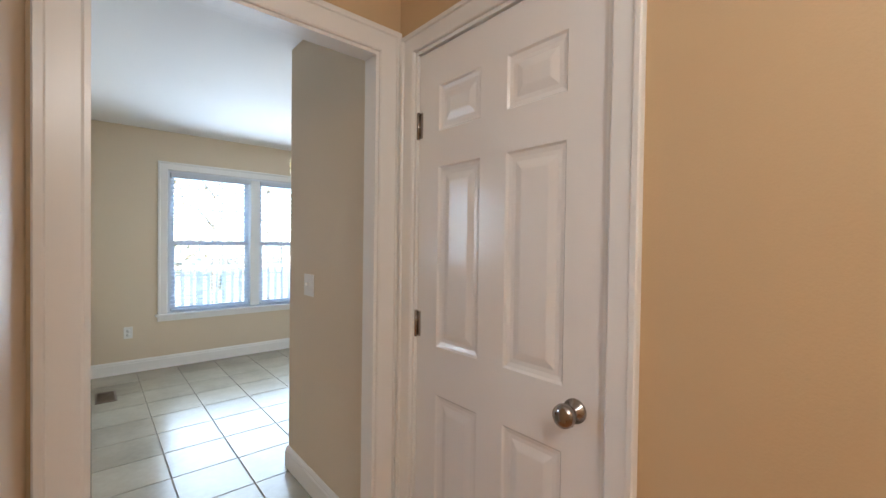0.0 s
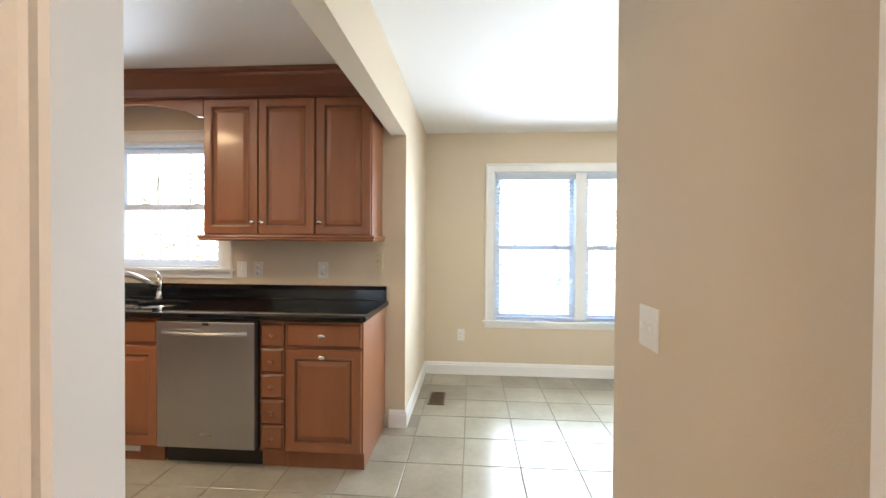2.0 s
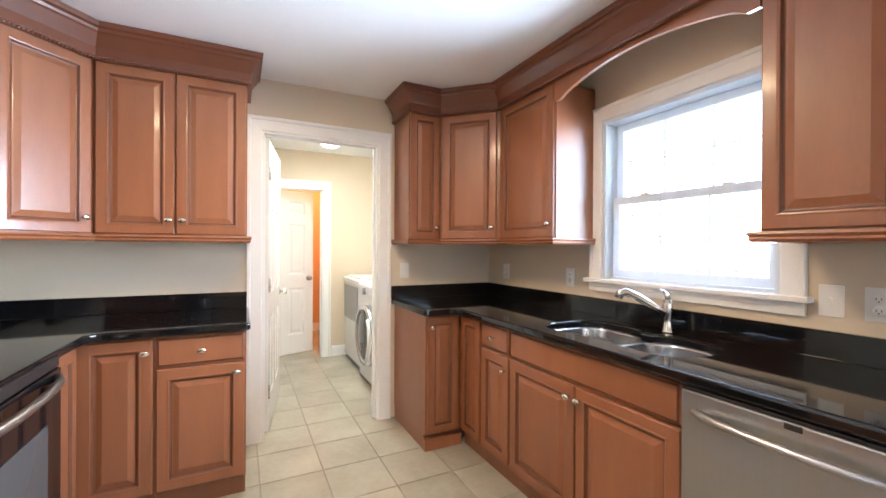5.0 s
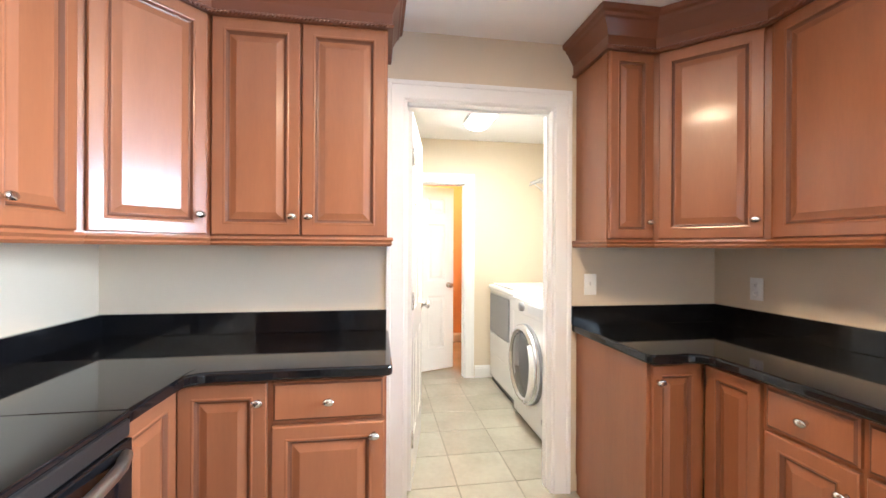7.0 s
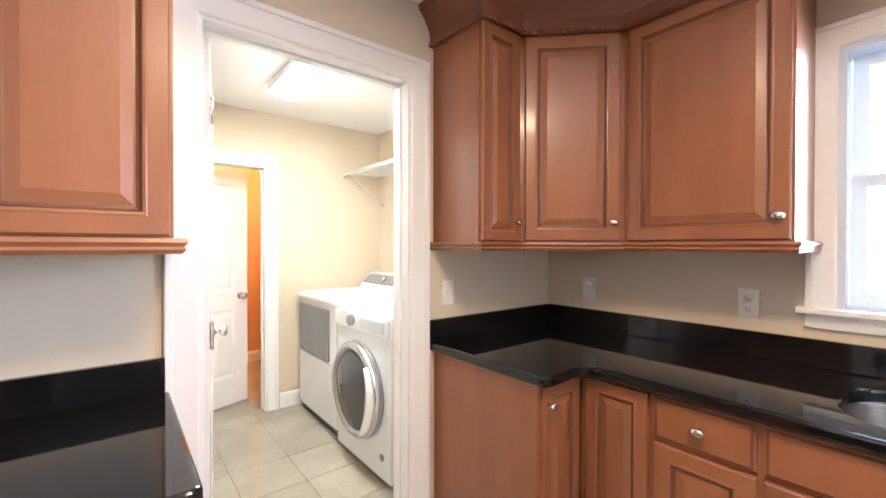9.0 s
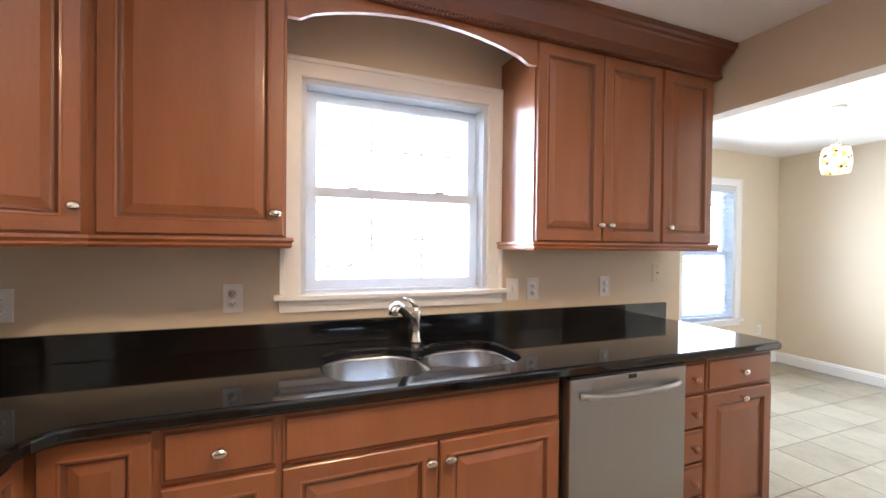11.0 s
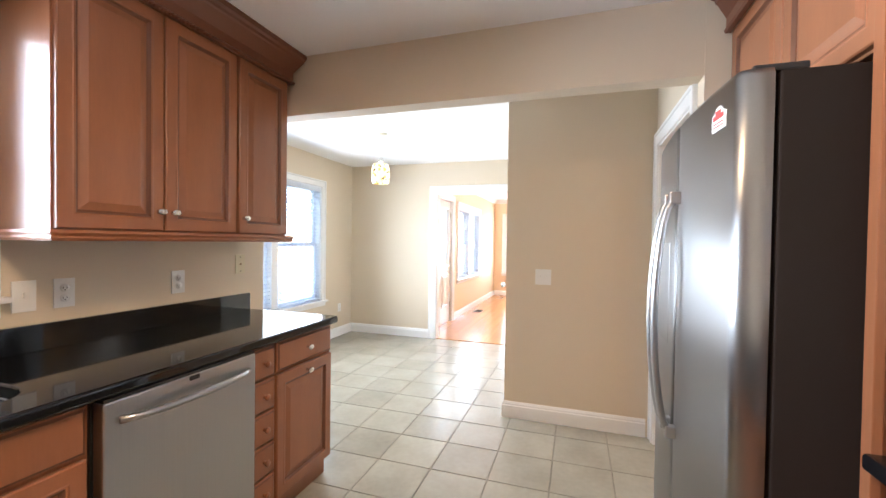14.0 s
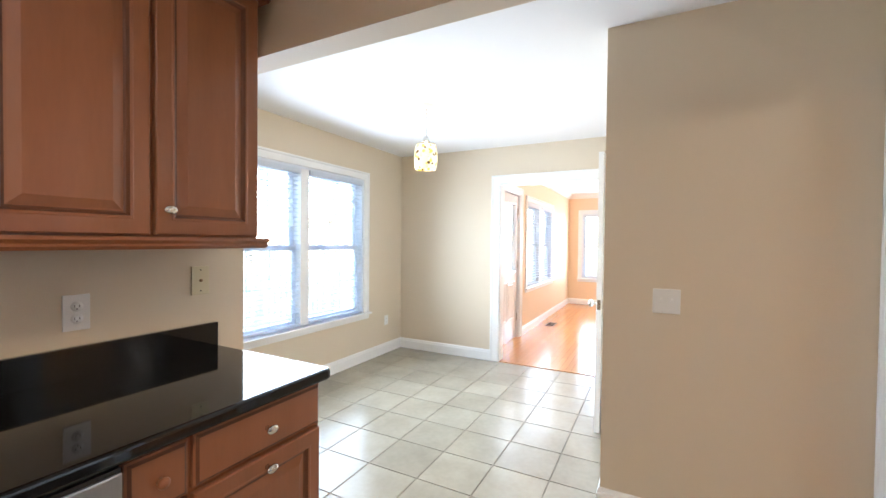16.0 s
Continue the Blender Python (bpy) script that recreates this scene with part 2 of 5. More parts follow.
def box(bm, x0, x1, y0, y1, z0, z1, mi=0, bev=0.0):
    """A box added to bm, with its long edges optionally rounded."""
    r = bmesh.ops.create_cube(bm, size=1.0, matrix=Matrix.Translation(((x0 + x1) / 2, (y0 + y1) / 2, (z0 + z1) / 2)) @ Matrix.Diagonal((abs(x1 - x0), abs(y1 - y0), abs(z1 - z0), 1)))
    fs = set(f for v in r["verts"] for f in v.link_faces)
    for f in fs:
        f.material_index = mi
    if bev:
        es = list(set(e for f in fs for e in f.edges))
        bmesh.ops.bevel(bm, geom=es, offset=bev, segments=2, affect="EDGES", profile=0.6)
    return bm


def boxes(*bs, bev=0.0):
    bm = bmesh.new()
    for b in bs:
        box(bm, *b[:6], mi=b[6] if len(b) > 6 else 0, bev=bev)
    return bm


def cyl(bm, p0, p1, r0, r1=None, seg=16, mi=0, caps=True):
    p0, p1 = Vector(p0), Vector(p1)
    d = p1 - p0
    m = Matrix.Translation((p0 + p1) / 2) @ d.to_track_quat("Z", "Y").to_matrix().to_4x4()
    r = bmesh.ops.create_cone(bm, cap_ends=caps, segments=seg, radius1=r0, radius2=r0 if r1 is None else r1, depth=d.length, matrix=m)
    for f in set(f for v in r["verts"] for f in v.link_faces):
        f.material_index = mi
        f.smooth = len(f.verts) == 4
    return bm


def lathe(prof, seg=20, axis="Z", mi=0, bm=None):
    """A turned body from (radius, height) pairs."""
    bm = bm or bmesh.new()
    rings = []
    for r, h in prof:
        ring = []
        for i in range(seg):
            a = 2 * math.pi * i / seg
            c, s = r * math.cos(a), r * math.sin(a)
            ring.append(bm.verts.new((c, s, h) if axis == "Z" else (c, -h, s)))
        rings.append(ring)
    for a, b in zip(rings, rings[1:]):
        for i in range(seg):
            f = bm.faces.new((a[i], a[(i + 1) % seg], b[(i + 1) % seg], b[i]))
            f.smooth, f.material_index = True, mi
    for ring in (rings[0], rings[-1]):
        try:
            bm.faces.new(ring).material_index = mi
        except ValueError:
            pass
    bmesh.ops.recalc_face_normals(bm, faces=bm.faces)
    return bm


def sweep(path, prof, bm=None, closed=False, mi=0):
    """A moulding: the profile (out, up) carried along a flat path of (x, y) corners with mitred joints; out is to the path's right."""
    bm = bm or bmesh.new()
    n = len(path)
    rings = []
    for i, p in enumerate(path):
        p = Vector(p)
        a = (p - Vector(path[i - 1])).normalized() if (i > 0 or closed) else None
        b = (Vector(path[(i + 1) % n]) - p).normalized() if (i < n - 1 or closed) else None
        a, b = a or b, b or a
        na, nb = Vector((a.y, -a.x)), Vector((b.y, -b.x))
        mdir = (na + nb).normalized()
        k = 1 / max(0.3, mdir.dot(na))
        rings.append([bm.verts.new((p.x + mdir.x * k * o, p.y + mdir.y * k * o, u)) for o, u in prof])
    m = len(prof)
    for i in range(n if closed else n - 1):
        r, s = rings[i], rings[(i + 1) % n]
        for j in range(m):
            f = bm.faces.new((r[j], s[j], s[(j + 1) % m], r[(j + 1) % m]))
            f.material_index = mi
    if not closed:
        bm.faces.new(rings[0])
        bm.faces.new(rings[-1])
    bmesh.ops.recalc_face_normals(bm, faces=bm.faces)
    return bm


def tube(pts, r, seg=10, bm=None):
    """A bent round bar through points."""
    bm = bm or bmesh.new()
    pts = [Vector(p) for p in pts]
    rings = []
    for i, p in enumerate(pts):
        d = (pts[min(i + 1, len(pts) - 1)] - pts[max(i - 1, 0)]).normalized()
        q = d.to_track_quat("Z", "Y")
        rr = r[i] if isinstance(r, (list, tuple)) else r
        rings.append([bm.verts.new(p + q @ Vector((rr * math.cos(2 * math.pi * k / seg), rr * math.sin(2 * math.pi * k / seg), 0))) for k in range(seg)])
    for a, b in zip(rings, rings[1:]):
        best = min(range(seg), key=lambda s: sum((a[k].co - b[(k + s) % seg].co).length for k in range(seg)))
        for k in range(seg):
            f = bm.faces.new((a[k], a[(k + 1) % seg], b[(k + 1 + best) % seg], b[(k + best) % seg]))
            f.smooth = True
    bm.faces.new(rings[0])
    bm.faces.new(rings[-1])
    bmesh.ops.recalc_face_normals(bm, faces=bm.faces)
    return bm


def rings_panel(w, h, prof, mi=(), x0=0.0, z0=0.0, bm=None):
    """A board in the xz plane facing -y, made of nested rectangles (inset, out) from its rim to a flat middle."""
    bm = bm or bmesh.new()
    rings = []
    for ins, o in prof:
        rings.append([bm.verts.new((x, -o, z)) for x, z in ((x0 + ins, z0 + ins), (x0 + w - ins, z0 + ins), (x0 + w - ins, z0 + h - ins), (x0 + ins, z0 + h - ins))])
    for j, (a, b) in enumerate(zip(rings, rings[1:])):
        for i in range(4):
            f = bm.faces.new((a[i], a[(i + 1) % 4], b[(i + 1) % 4], b[i]))
            f.material_index = 1 if j in mi else 0
    bm.faces.new(rings[-1])
    return bm


def mesh_of(name, bm, *materials):
    me = bpy.data.meshes.new(name)
    bm.to_mesh(me)
    bm.free()
    for m in materials:
        me.materials.append(m)
    return me


def part(name, bm, material, parent, label="", at=None):
    """Links a bmesh as one mesh object under a thing or a part."""
    mats = material if isinstance(material, (list, tuple)) else (material,)
    ob = new(name, bm if isinstance(bm, bpy.types.Mesh) else mesh_of(name, bm, *mats))
    ob.parent = parent
    if at is not None:
        ob.matrix_basis = at
    if label:
        ob["label"] = label
    return ob


def thing(name, label, category, m=None, group="", kind=""):
    ob = new(name)
    ob.empty_display_size = 0.1
    if m is not None:
        ob.matrix_basis = m
    return tagged(ob, label, category, group, kind)


def solid(name, bm, material, label, category, kind="", group="", m=None):
    mats = material if isinstance(material, (list, tuple)) else (material,)
    ob = new(name, mesh_of(name, bm, *mats))
    if m is not None:
        ob.matrix_basis = m
    return tagged(ob, label, category, group, kind)


# ---- walls, ceilings, floors ----
H = 2.44


def wall(name, x0, x1, y0, y1, openings=(), z0=0.0, z1=H, material=None, label="beige painted plaster wall"):
    """A wall along its longer side, with openings (from, to, bottom, top) through it."""
    bm = bmesh.new()
    along_x = (x1 - x0) > (y1 - y0)
    lo, hi = (x0, x1) if along_x else (y0, y1)
    cur = lo

    def put(a, b, c, d):
        if b - a > 1e-4 and d - c > 1e-4:
            if along_x:
                box(bm, a, b, y0, y1, c, d)
            else:
                box(bm, x0, x1, a, b, c, d)
    for a, b, c, d in sorted(openings):
        put(cur, a, z0, z1)
        put(a, b, z0, c)
        put(a, b, d, z1)
        cur = b
    put(cur, hi, z0, z1)
    return solid(name, bm, material or WALL, label, "wall", "structure")


wall("wall_north", -2.12, 3.515, 0.0, 0.12, [(1.245, 2.14, 1.11, 2.065)])
wall("wall_dining_west", 3.40, 3.515, 0.12, 1.36)
wall("wall_dining_north", 3.515, 6.69, 1.235, 1.36, [(4.205, 5.925, 0.535, 2.045)])
wall("wall_dining_east", 6.69, 6.81, -1.55, 1.36, [(-1.29, -0.10, 0.0, 2.02)])
wall("wall_dining_south", 4.603, 6.69, -1.55, -1.435)
wall("wall_kitchen_stub", 4.488, 4.603, -2.503, -1.435)
wall("wall_hall_east", 4.488, 4.603, -5.2, -2.503, [(-3.380, -2.636, 0.0, 2.014)], material=HALLP, label="warm tan painted hall wall")
wall("wall_hall_north", 3.495, 4.488, -2.54, -2.503, [(3.592, 4.394, 0.0, 2.03)], material=HALLP, label="warm tan painted hall wall")
wall("wall_kitchen_hall", 3.40, 4.488, -2.503, -2.465, [(3.592, 4.394, 0.0, 2.03)])
wall("wall_kitchen_east", 3.40, 3.448, -3.20, -2.503)
wall("wall_hall_inner", 3.448, 3.495, -3.32, -2.503, material=HALLP, label="warm tan painted hall wall")
wall("wall_kitchen_south", -0.115, 3.448, -3.32, -3.20)
wall("wall_kitchen_west", -0.115, 0.0, -3.20, 0.0, [(-1.80, -0.99, 0.0, 2.09)])
wall("wall_laundry_south", -2.12, -0.115, -2.42, -2.30)
wall("wall_laundry_west", -2.12, -2.0, -2.30, 0.0, [(-1.83, -1.05, 0.0, 2.005)])
wall("wall_bath_north", -3.62, -2.12, -0.42, -0.30, material=ORANGE, label="warm painted wall of the small room")
wall("wall_bath_south", -3.62, -2.12, -2.42, -2.30, material=ORANGE, label="warm painted wall of the small room")
wall("wall_bath_west", -3.74, -3.62, -2.42, -0.30, material=ORANGE, label="warm painted wall of the small room")
wall("wall_hall_west", 2.48, 2.60, -5.2, -3.32, material=HALLP, label="warm tan painted hall wall")
wall("wall_hall_south", 2.48, 4.603, -5.32, -5.2, material=HALLP, label="warm tan painted hall wall")
wall("wall_living_north", 6.81, 11.70, 0.05, 0.17, [(7.04, 7.97, 0.0, 2.04), (8.33, 9.98, 0.66, 1.98)], material=LIVING, label="warm tan painted wall of the living room")
wall("wall_living_east", 11.70, 11.82, -4.6, 0.17, [(-1.45, -0.24, 0.56, 2.0)], material=LIVING, label="warm tan painted wall of the living room")
wall("wall_living_south", 4.603, 11.82, -4.72, -4.6, material=LIVING, label="warm tan painted wall of the living room")
wall("wall_living_west", 6.69, 6.81, -4.6, -1.55, material=LIVING, label="warm tan painted wall of the living room")
solid("beam", boxes((3.405, 3.515, -2.465, 0.0, 2.095, H)), WALL, "beige painted beam between kitchen and dining room", "beam", "structure")
solid("ceiling", boxes((-3.8, 11.9, -5.4, 1.4, H, H + 0.1)), CEIL, "white painted ceiling", "ceiling", "structure")

solid("floor", boxes((-2.0, 3.515, -3.20, 0.0, -0.1, -0.004), (3.515, 6.69, -2.54, 1.235, -0.1, -0.004)), GROUT, "greyish grout bed under the floor tiles", "floor", "structure")
solid("floor_hall", boxes((2.48, 4.603, -5.32, -2.54, -0.1, 0.0)), OAK, "oak strip hall floor", "floor", "structure")
solid("floor_living", boxes((6.69, 11.82, -4.72, 0.17, -0.1, 0.006)), OAK, "honey-coloured glossy oak strip floor", "floor", "structure")
solid("floor_bath", boxes((-3.74, -2.0, -2.42, -0.3, -0.1, -0.002)), TILE, "tan tiled floor of the small room", "floor", "structure")


def baseboard(name, path, h=0.125):
    pr = [(0.0, 0.0), (0.016, 0.0), (0.016, h * 0.74), (0.011, h * 0.80), (0.012, h * 0.86), (0.006, h * 0.96), (0.004, h), (0.0, h)]
    return solid(name, sweep(path, pr), TRIM, "white painted moulded baseboard", "baseboard", "structure")


baseboard("baseboard_dining", [(3.40, -0.001), (3.515, -0.001), (3.515, 1.235), (6.69, 1.235), (6.69, 0.0)])
baseboard("baseboard_stub", [(5.2, -1.435), (4.488, -1.435), (4.488, -2.43)])
baseboard("baseboard_laundry", [(-2.0, -0.95), (-2.0, 0.0)])
baseboard("baseboard_living", [(8.06, 0.05), (11.70, 0.05), (11.70, -4.6)])
baseboard("baseboard_bath", [(-3.62, -2.3), (-3.62, -0.42), (-2.12, -0.42)])

CASE = [(0.0, 0.0), (0.0, 0.010), (0.006, 0.014), (0.066, 0.016), (0.070, 0.022), (0.086, 0.023), (0.09, 0.019), (0.09, 0.0)]


def casing_bm(a0, a1, z1, w=0.09, z0=0.0, bottom=False):
    """Door or window casing in the xz plane facing -y: a moulded frame of mitred legs round the opening a0..a1."""
    k = w / 0.09
    bm = bmesh.new()
    path = [(a0, z0), (a0, z1), (a1, z1), (a1, z0)]
    dirs = [(-1, 0), (-1, 1), (1, 1), (1, 0)]
    if bottom:
        dirs = [(-1, -1), (-1, 1), (1, 1), (1, -1)]
    rings = [[bm.verts.new((px + dx * o * k, -u, pz + dz * o * k)) for o, u in CASE] for (px, pz), (dx, dz) in zip(path, dirs)]
    n = len(CASE)
    for i in range(4 if bottom else 3):
        r, s = rings[i], rings[(i + 1) % 4]
        for j in range(n):
            bm.faces.new((r[j], s[j], s[(j + 1) % n], r[(j + 1) % n]))
    if not bottom:
        bm.faces.new(rings[0])
        bm.faces.new(rings[-1])
    bmesh.ops.recalc_face_normals(bm, faces=bm.faces)
    return bm


def door_frame(name, a0, a1, z1, m, depth, both=True, w=0.09, stop=True):
    """A door's casing and jambs as one fixed frame; local x along the wall, its face at y=0 looking to -y, the wall behind it."""
    t = thing(name, "white painted door casing and jambs", "door frame", m, kind="structure")
    part("casing", casing_bm(a0, a1, z1, w), TRIM, t)
    if both:
        part("casing", casing_bm(-a1, -a0, z1, w), TRIM, t, at=pose(0, depth, 0, 0, 0, 180))
    j = 0.012
    part("jamb", boxes((a0 - 0.004, a0 + j, -0.002, depth + 0.002, 0, z1)), TRIM, t)
    part("jamb", boxes((a1 - j, a1 + 0.004, -0.002, depth + 0.002, 0, z1)), TRIM, t)
    part("head_jamb", boxes((a0 + j, a1 - j, -0.002, depth + 0.002, z1 - j, z1 + 0.004)), TRIM, t)
    if stop:
        part("door_stop", boxes((a0 + j, a0 + j + 0.01, depth * 0.45, depth * 0.75, 0, z1 - j), (a1 - j - 0.01, a1 - j, depth * 0.45, depth * 0.75, 0, z1 - j), (a0 + j, a1 - j, depth * 0.45, depth * 0.75, z1 - j - 0.01, z1 - j)), TRIM, t)
    return t


SIX = [(0.0, 0.0), (0.006, -0.006), (0.018, -0.009), (0.03, -0.009), (0.05, -0.003), (0.055, -0.002)]


def six_panel_bm(w, h, th=0.035):
    """A moulded six-panel door leaf, x 0..w, y 0..th, both faces panelled."""
    bm = bmesh.new()
    s, mid = 0.115 * w / 0.76, 0.11 * w / 0.76
    cols = [(s, (w - mid) / 2), ((w + mid) / 2, w - s)]
    rows = [(0.23, 0.80), (0.965, 1.58), (1.70, h - 0.13)]
    xs = [0, cols[0][0], cols[0][1], cols[1][0], cols[1][1], w]
    zs = [0, rows[0][0], rows[0][1], rows[1][0], rows[1][1], rows[2][0], rows[2][1], h]
    for side in (0, 1):
        def v(x, o, z):
            return bm.verts.new((x, -o if side == 0 else th + o, z))
        for i in range(5):
            for k in range(7):
                x0, x1, z0, z1 = xs[i], xs[i + 1], zs[k], zs[k + 1]
                if i in (1, 3) and k in (1, 3, 5):
                    rr = [[v(x, o, z) for x, z in ((x0 + n, z0 + n), (x1 - n, z0 + n), (x1 - n, z1 - n), (x0 + n, z1 - n))] for n, o in SIX]
                    for a, b in zip(rr, rr[1:]):
                        for q in range(4):
                            bm.faces.new((a[q], a[(q + 1) % 4], b[(q + 1) % 4], b[q]))
                    bm.faces.new(rr[-1])
                else:
                    bm.faces.new([v(x, 0, z) for x, z in ((x0, z0), (x1, z0), (x1, z1), (x0, z1))])
    for q in (((0, 0, 0), (0, th, 0), (0, th, h), (0, 0, h)), ((w, 0, 0), (w, th, 0), (w, th, h), (w, 0, h)), ((0, 0, h), (w, 0, h), (w, th, h), (0, th, h)), ((0, 0, 0), (w, 0, 0), (w, th, 0), (0, th, 0))):
        bm.faces.new([bm.verts.new(p) for p in q])
    bmesh.ops.remove_doubles(bm, verts=bm.verts, dist=1e-5)
    bmesh.ops.recalc_face_normals(bm, faces=bm.faces)
    return bm


def door_leaf(name, w, h, m, label, knob_x, metal, sides=(1, -1), hinges=True):
    t = thing(name, label, "door", m, kind="structure")
    leaf = part("door_leaf", six_panel_bm(w, h), DOORW, t)
    for s in sides:
        k = lathe([(0.030, 0.0), (0.030, 0.006), (0.013, 0.010), (0.011, 0.026), (0.024, 0.034), (0.029, 0.046), (0.027, 0.058), (0.016, 0.064), (0.001, 0.066)], 18, "Y")
        part("door_knob", k, metal, leaf, "round metal door knob with rose", at=pose(knob_x, 0 if s > 0 else 0.035, 0.915, 0, 0, 0 if s > 0 else 180))
    if hinges:
        hx = 0.0 if knob_x > w / 2 else w
        for z in (0.28, 1.03, h - 0.25):
            b = boxes((hx - 0.02 if hx > 0 else hx - 0.005, hx + 0.005 if hx > 0 else hx + 0.02, -0.003, 0.001, z - 0.045, z + 0.045))
            cyl(b, (hx, -0.006, z - 0.048), (hx, -0.006, z + 0.048), 0.006, seg=10)
            part("hinge", b, metal, leaf, "butt hinge")
    part("latch_plate", boxes((w - 0.001 if knob_x > w / 2 else -0.002, w + 0.002 if knob_x > w / 2 else 0.001, 0.006, 0.029, 0.88, 0.95)), metal, leaf)
    return t


# hall: closed closet door in the east wall
door_frame("door_frame_hall_closet", 2.640, 3.376, 2.01, pose(4.488, 0, 0, 0, 0, -90), 0.115, both=False, w=0.07)
door_leaf("door_hall_closet", 0.708, 1.985, pose(4.497, -2.654, 0.01, 0, 0, -90), "closed white six-panel door with bronze hinges in the hall", 0.638, PEWTER, sides=(1,))
# hall opening to the kitchen
door_frame("door_frame_hall", 3.592, 4.394, 2.02, pose(0, -2.54, 0), 0.075, w=0.088, stop=False)
# laundry door, standing open into the laundry
laundry_frame = door_frame("door_frame_laundry", -1.80, -0.99, 2.09, pose(0, 0, 0, 0, 0, 90), 0.115, w=0.095)
for z in (0.292, 1.042, 1.822):
    part("hinge_leaf", boxes((-1.789, -1.7855, 0.066, 0.104, z - 0.046, z + 0.046), bev=0.001), CHROME, laundry_frame, "satin nickel hinge leaf on the jamb")
door_leaf("door_laundry", 0.77, 2.06, pose(-0.112, -1.752, 0.012, 0, 0, 170), "open white six-panel laundry door with satin nickel knob", 0.70, CHROME)
# small room behind the laundry
door_frame("door_frame_bath", -1.83, -1.05, 2.0, pose(-2.0, 0, 0, 0, 0, 90), 0.12)
door_leaf("door_bath", 0.755, 1.985, pose(-2.095, -1.815, 0.01, 0, 0, 111), "white six-panel door ajar to the small room", 0.69, CHROME)
# dining room to living room
door_frame("door_frame_living", 0.10, 1.29, 2.02, pose(6.69, 0, 0, 0, 0, -90), 0.12, w=0.10, stop=False)
door_leaf("door_dining", 0.72, 2.0, pose(6.08, -1.30, 0.012, 0, 0, 180), "white six-panel door standing open along the dining room wall", 0.65, CHROME)


# ---- windows ----
def sash(t, x0, x1, z0, z1, y, cols, rows, fw=0.042, grid=0.007):
    bm = boxes((x0, x0 + fw, y, y + 0.03, z0, z1), (x1 - fw, x1, y, y + 0.03, z0, z1), (x0 + fw, x1 - fw, y, y + 0.03, z0, z0 + fw), (x0 + fw, x1 - fw, y, y + 0.03, z1 - fw, z1))
    f = part("sash", bm, VINYL, t)
    gx0, gx1, gz0, gz1 = x0 + fw, x1 - fw, z0 + fw, z1 - fw
    for i in range(1, cols):
        x = gx0 + (gx1 - gx0) * i / cols
        part("muntin", boxes((x - grid / 2, x + grid / 2, y + 0.008, y + 0.02, gz0, gz1)), GRILLE, f)
    for i in range(1, rows):
        z = gz0 + (gz1 - gz0) * i / rows
        part("muntin", boxes((gx0, gx1, y + 0.009, y + 0.019, z - grid / 2, z + grid / 2)), GRILLE, f)
    g = part("pane", boxes((gx0, gx1, y + 0.012, y + 0.016, gz0, gz1)), GLASS, f)
    g.visible_shadow = False


def blind(t, x0, x1, z0, z1, y):
    """Venetian blind with slightly tilted slats."""
    b = thing("venetian_blind", "lowered white horizontal blind with slightly tilted slats", "blind", pose(0, 0, 0), group="window blinds")
    b.matrix_basis = t.matrix_basis
    part("headrail", boxes((x0, x1, y - 0.028, y + 0.028, z1 - 0.045, z1)), BLIND, b)
    n = int((z1 - z0 - 0.09) / 0.042)
    sl = bmesh.new()
    prof = ((-0.024, 0.0), (-0.012, 0.0022), (0.0, 0.003), (0.012, 0.0022), (0.024, 0.0))
    top = [[sl.verts.new((x, p, q)) for p, q in prof] for x in (x0 + 0.004, x1 - 0.004)]
    bot = [[sl.verts.new((x, p, q - 0.0025)) for p, q in prof] for x in (x0 + 0.004, x1 - 0.004)]
    for i in range(4):
        sl.faces.new((top[0][i], top[1][i], top[1][i + 1], top[0][i + 1]))
        sl.faces.new((bot[0][i], bot[0][i + 1], bot[1][i + 1], bot[1][i]))
    for i, j in ((0, 1), (4, 3)):
        sl.faces.new((top[0][i], top[1][i], bot[1][i], bot[0][i]))
    me = mesh_of("slat", sl, BLIND)
    for i in range(n):
        part("slat", me, None, b, at=pose(0, y, z1 - 0.07 - 0.042 * i, -2, 0, 0))
    part("bottom_rail", boxes((x0 + 0.004, x1 - 0.004, y - 0.024, y + 0.024, z0, z0 + 0.018)), BLIND, b)
    for f in (0.12, 0.5, 0.88):
        x = x0 + (x1 - x0) * f
        part("cord", boxes((x - 0.001, x + 0.001, y - 0.026, y - 0.0245, z0 + 0.01, z1 - 0.04), (x - 0.001, x + 0.001, y + 0.0245, y + 0.026, z0 + 0.01, z1 - 0.04)), BLIND, b)
    return b


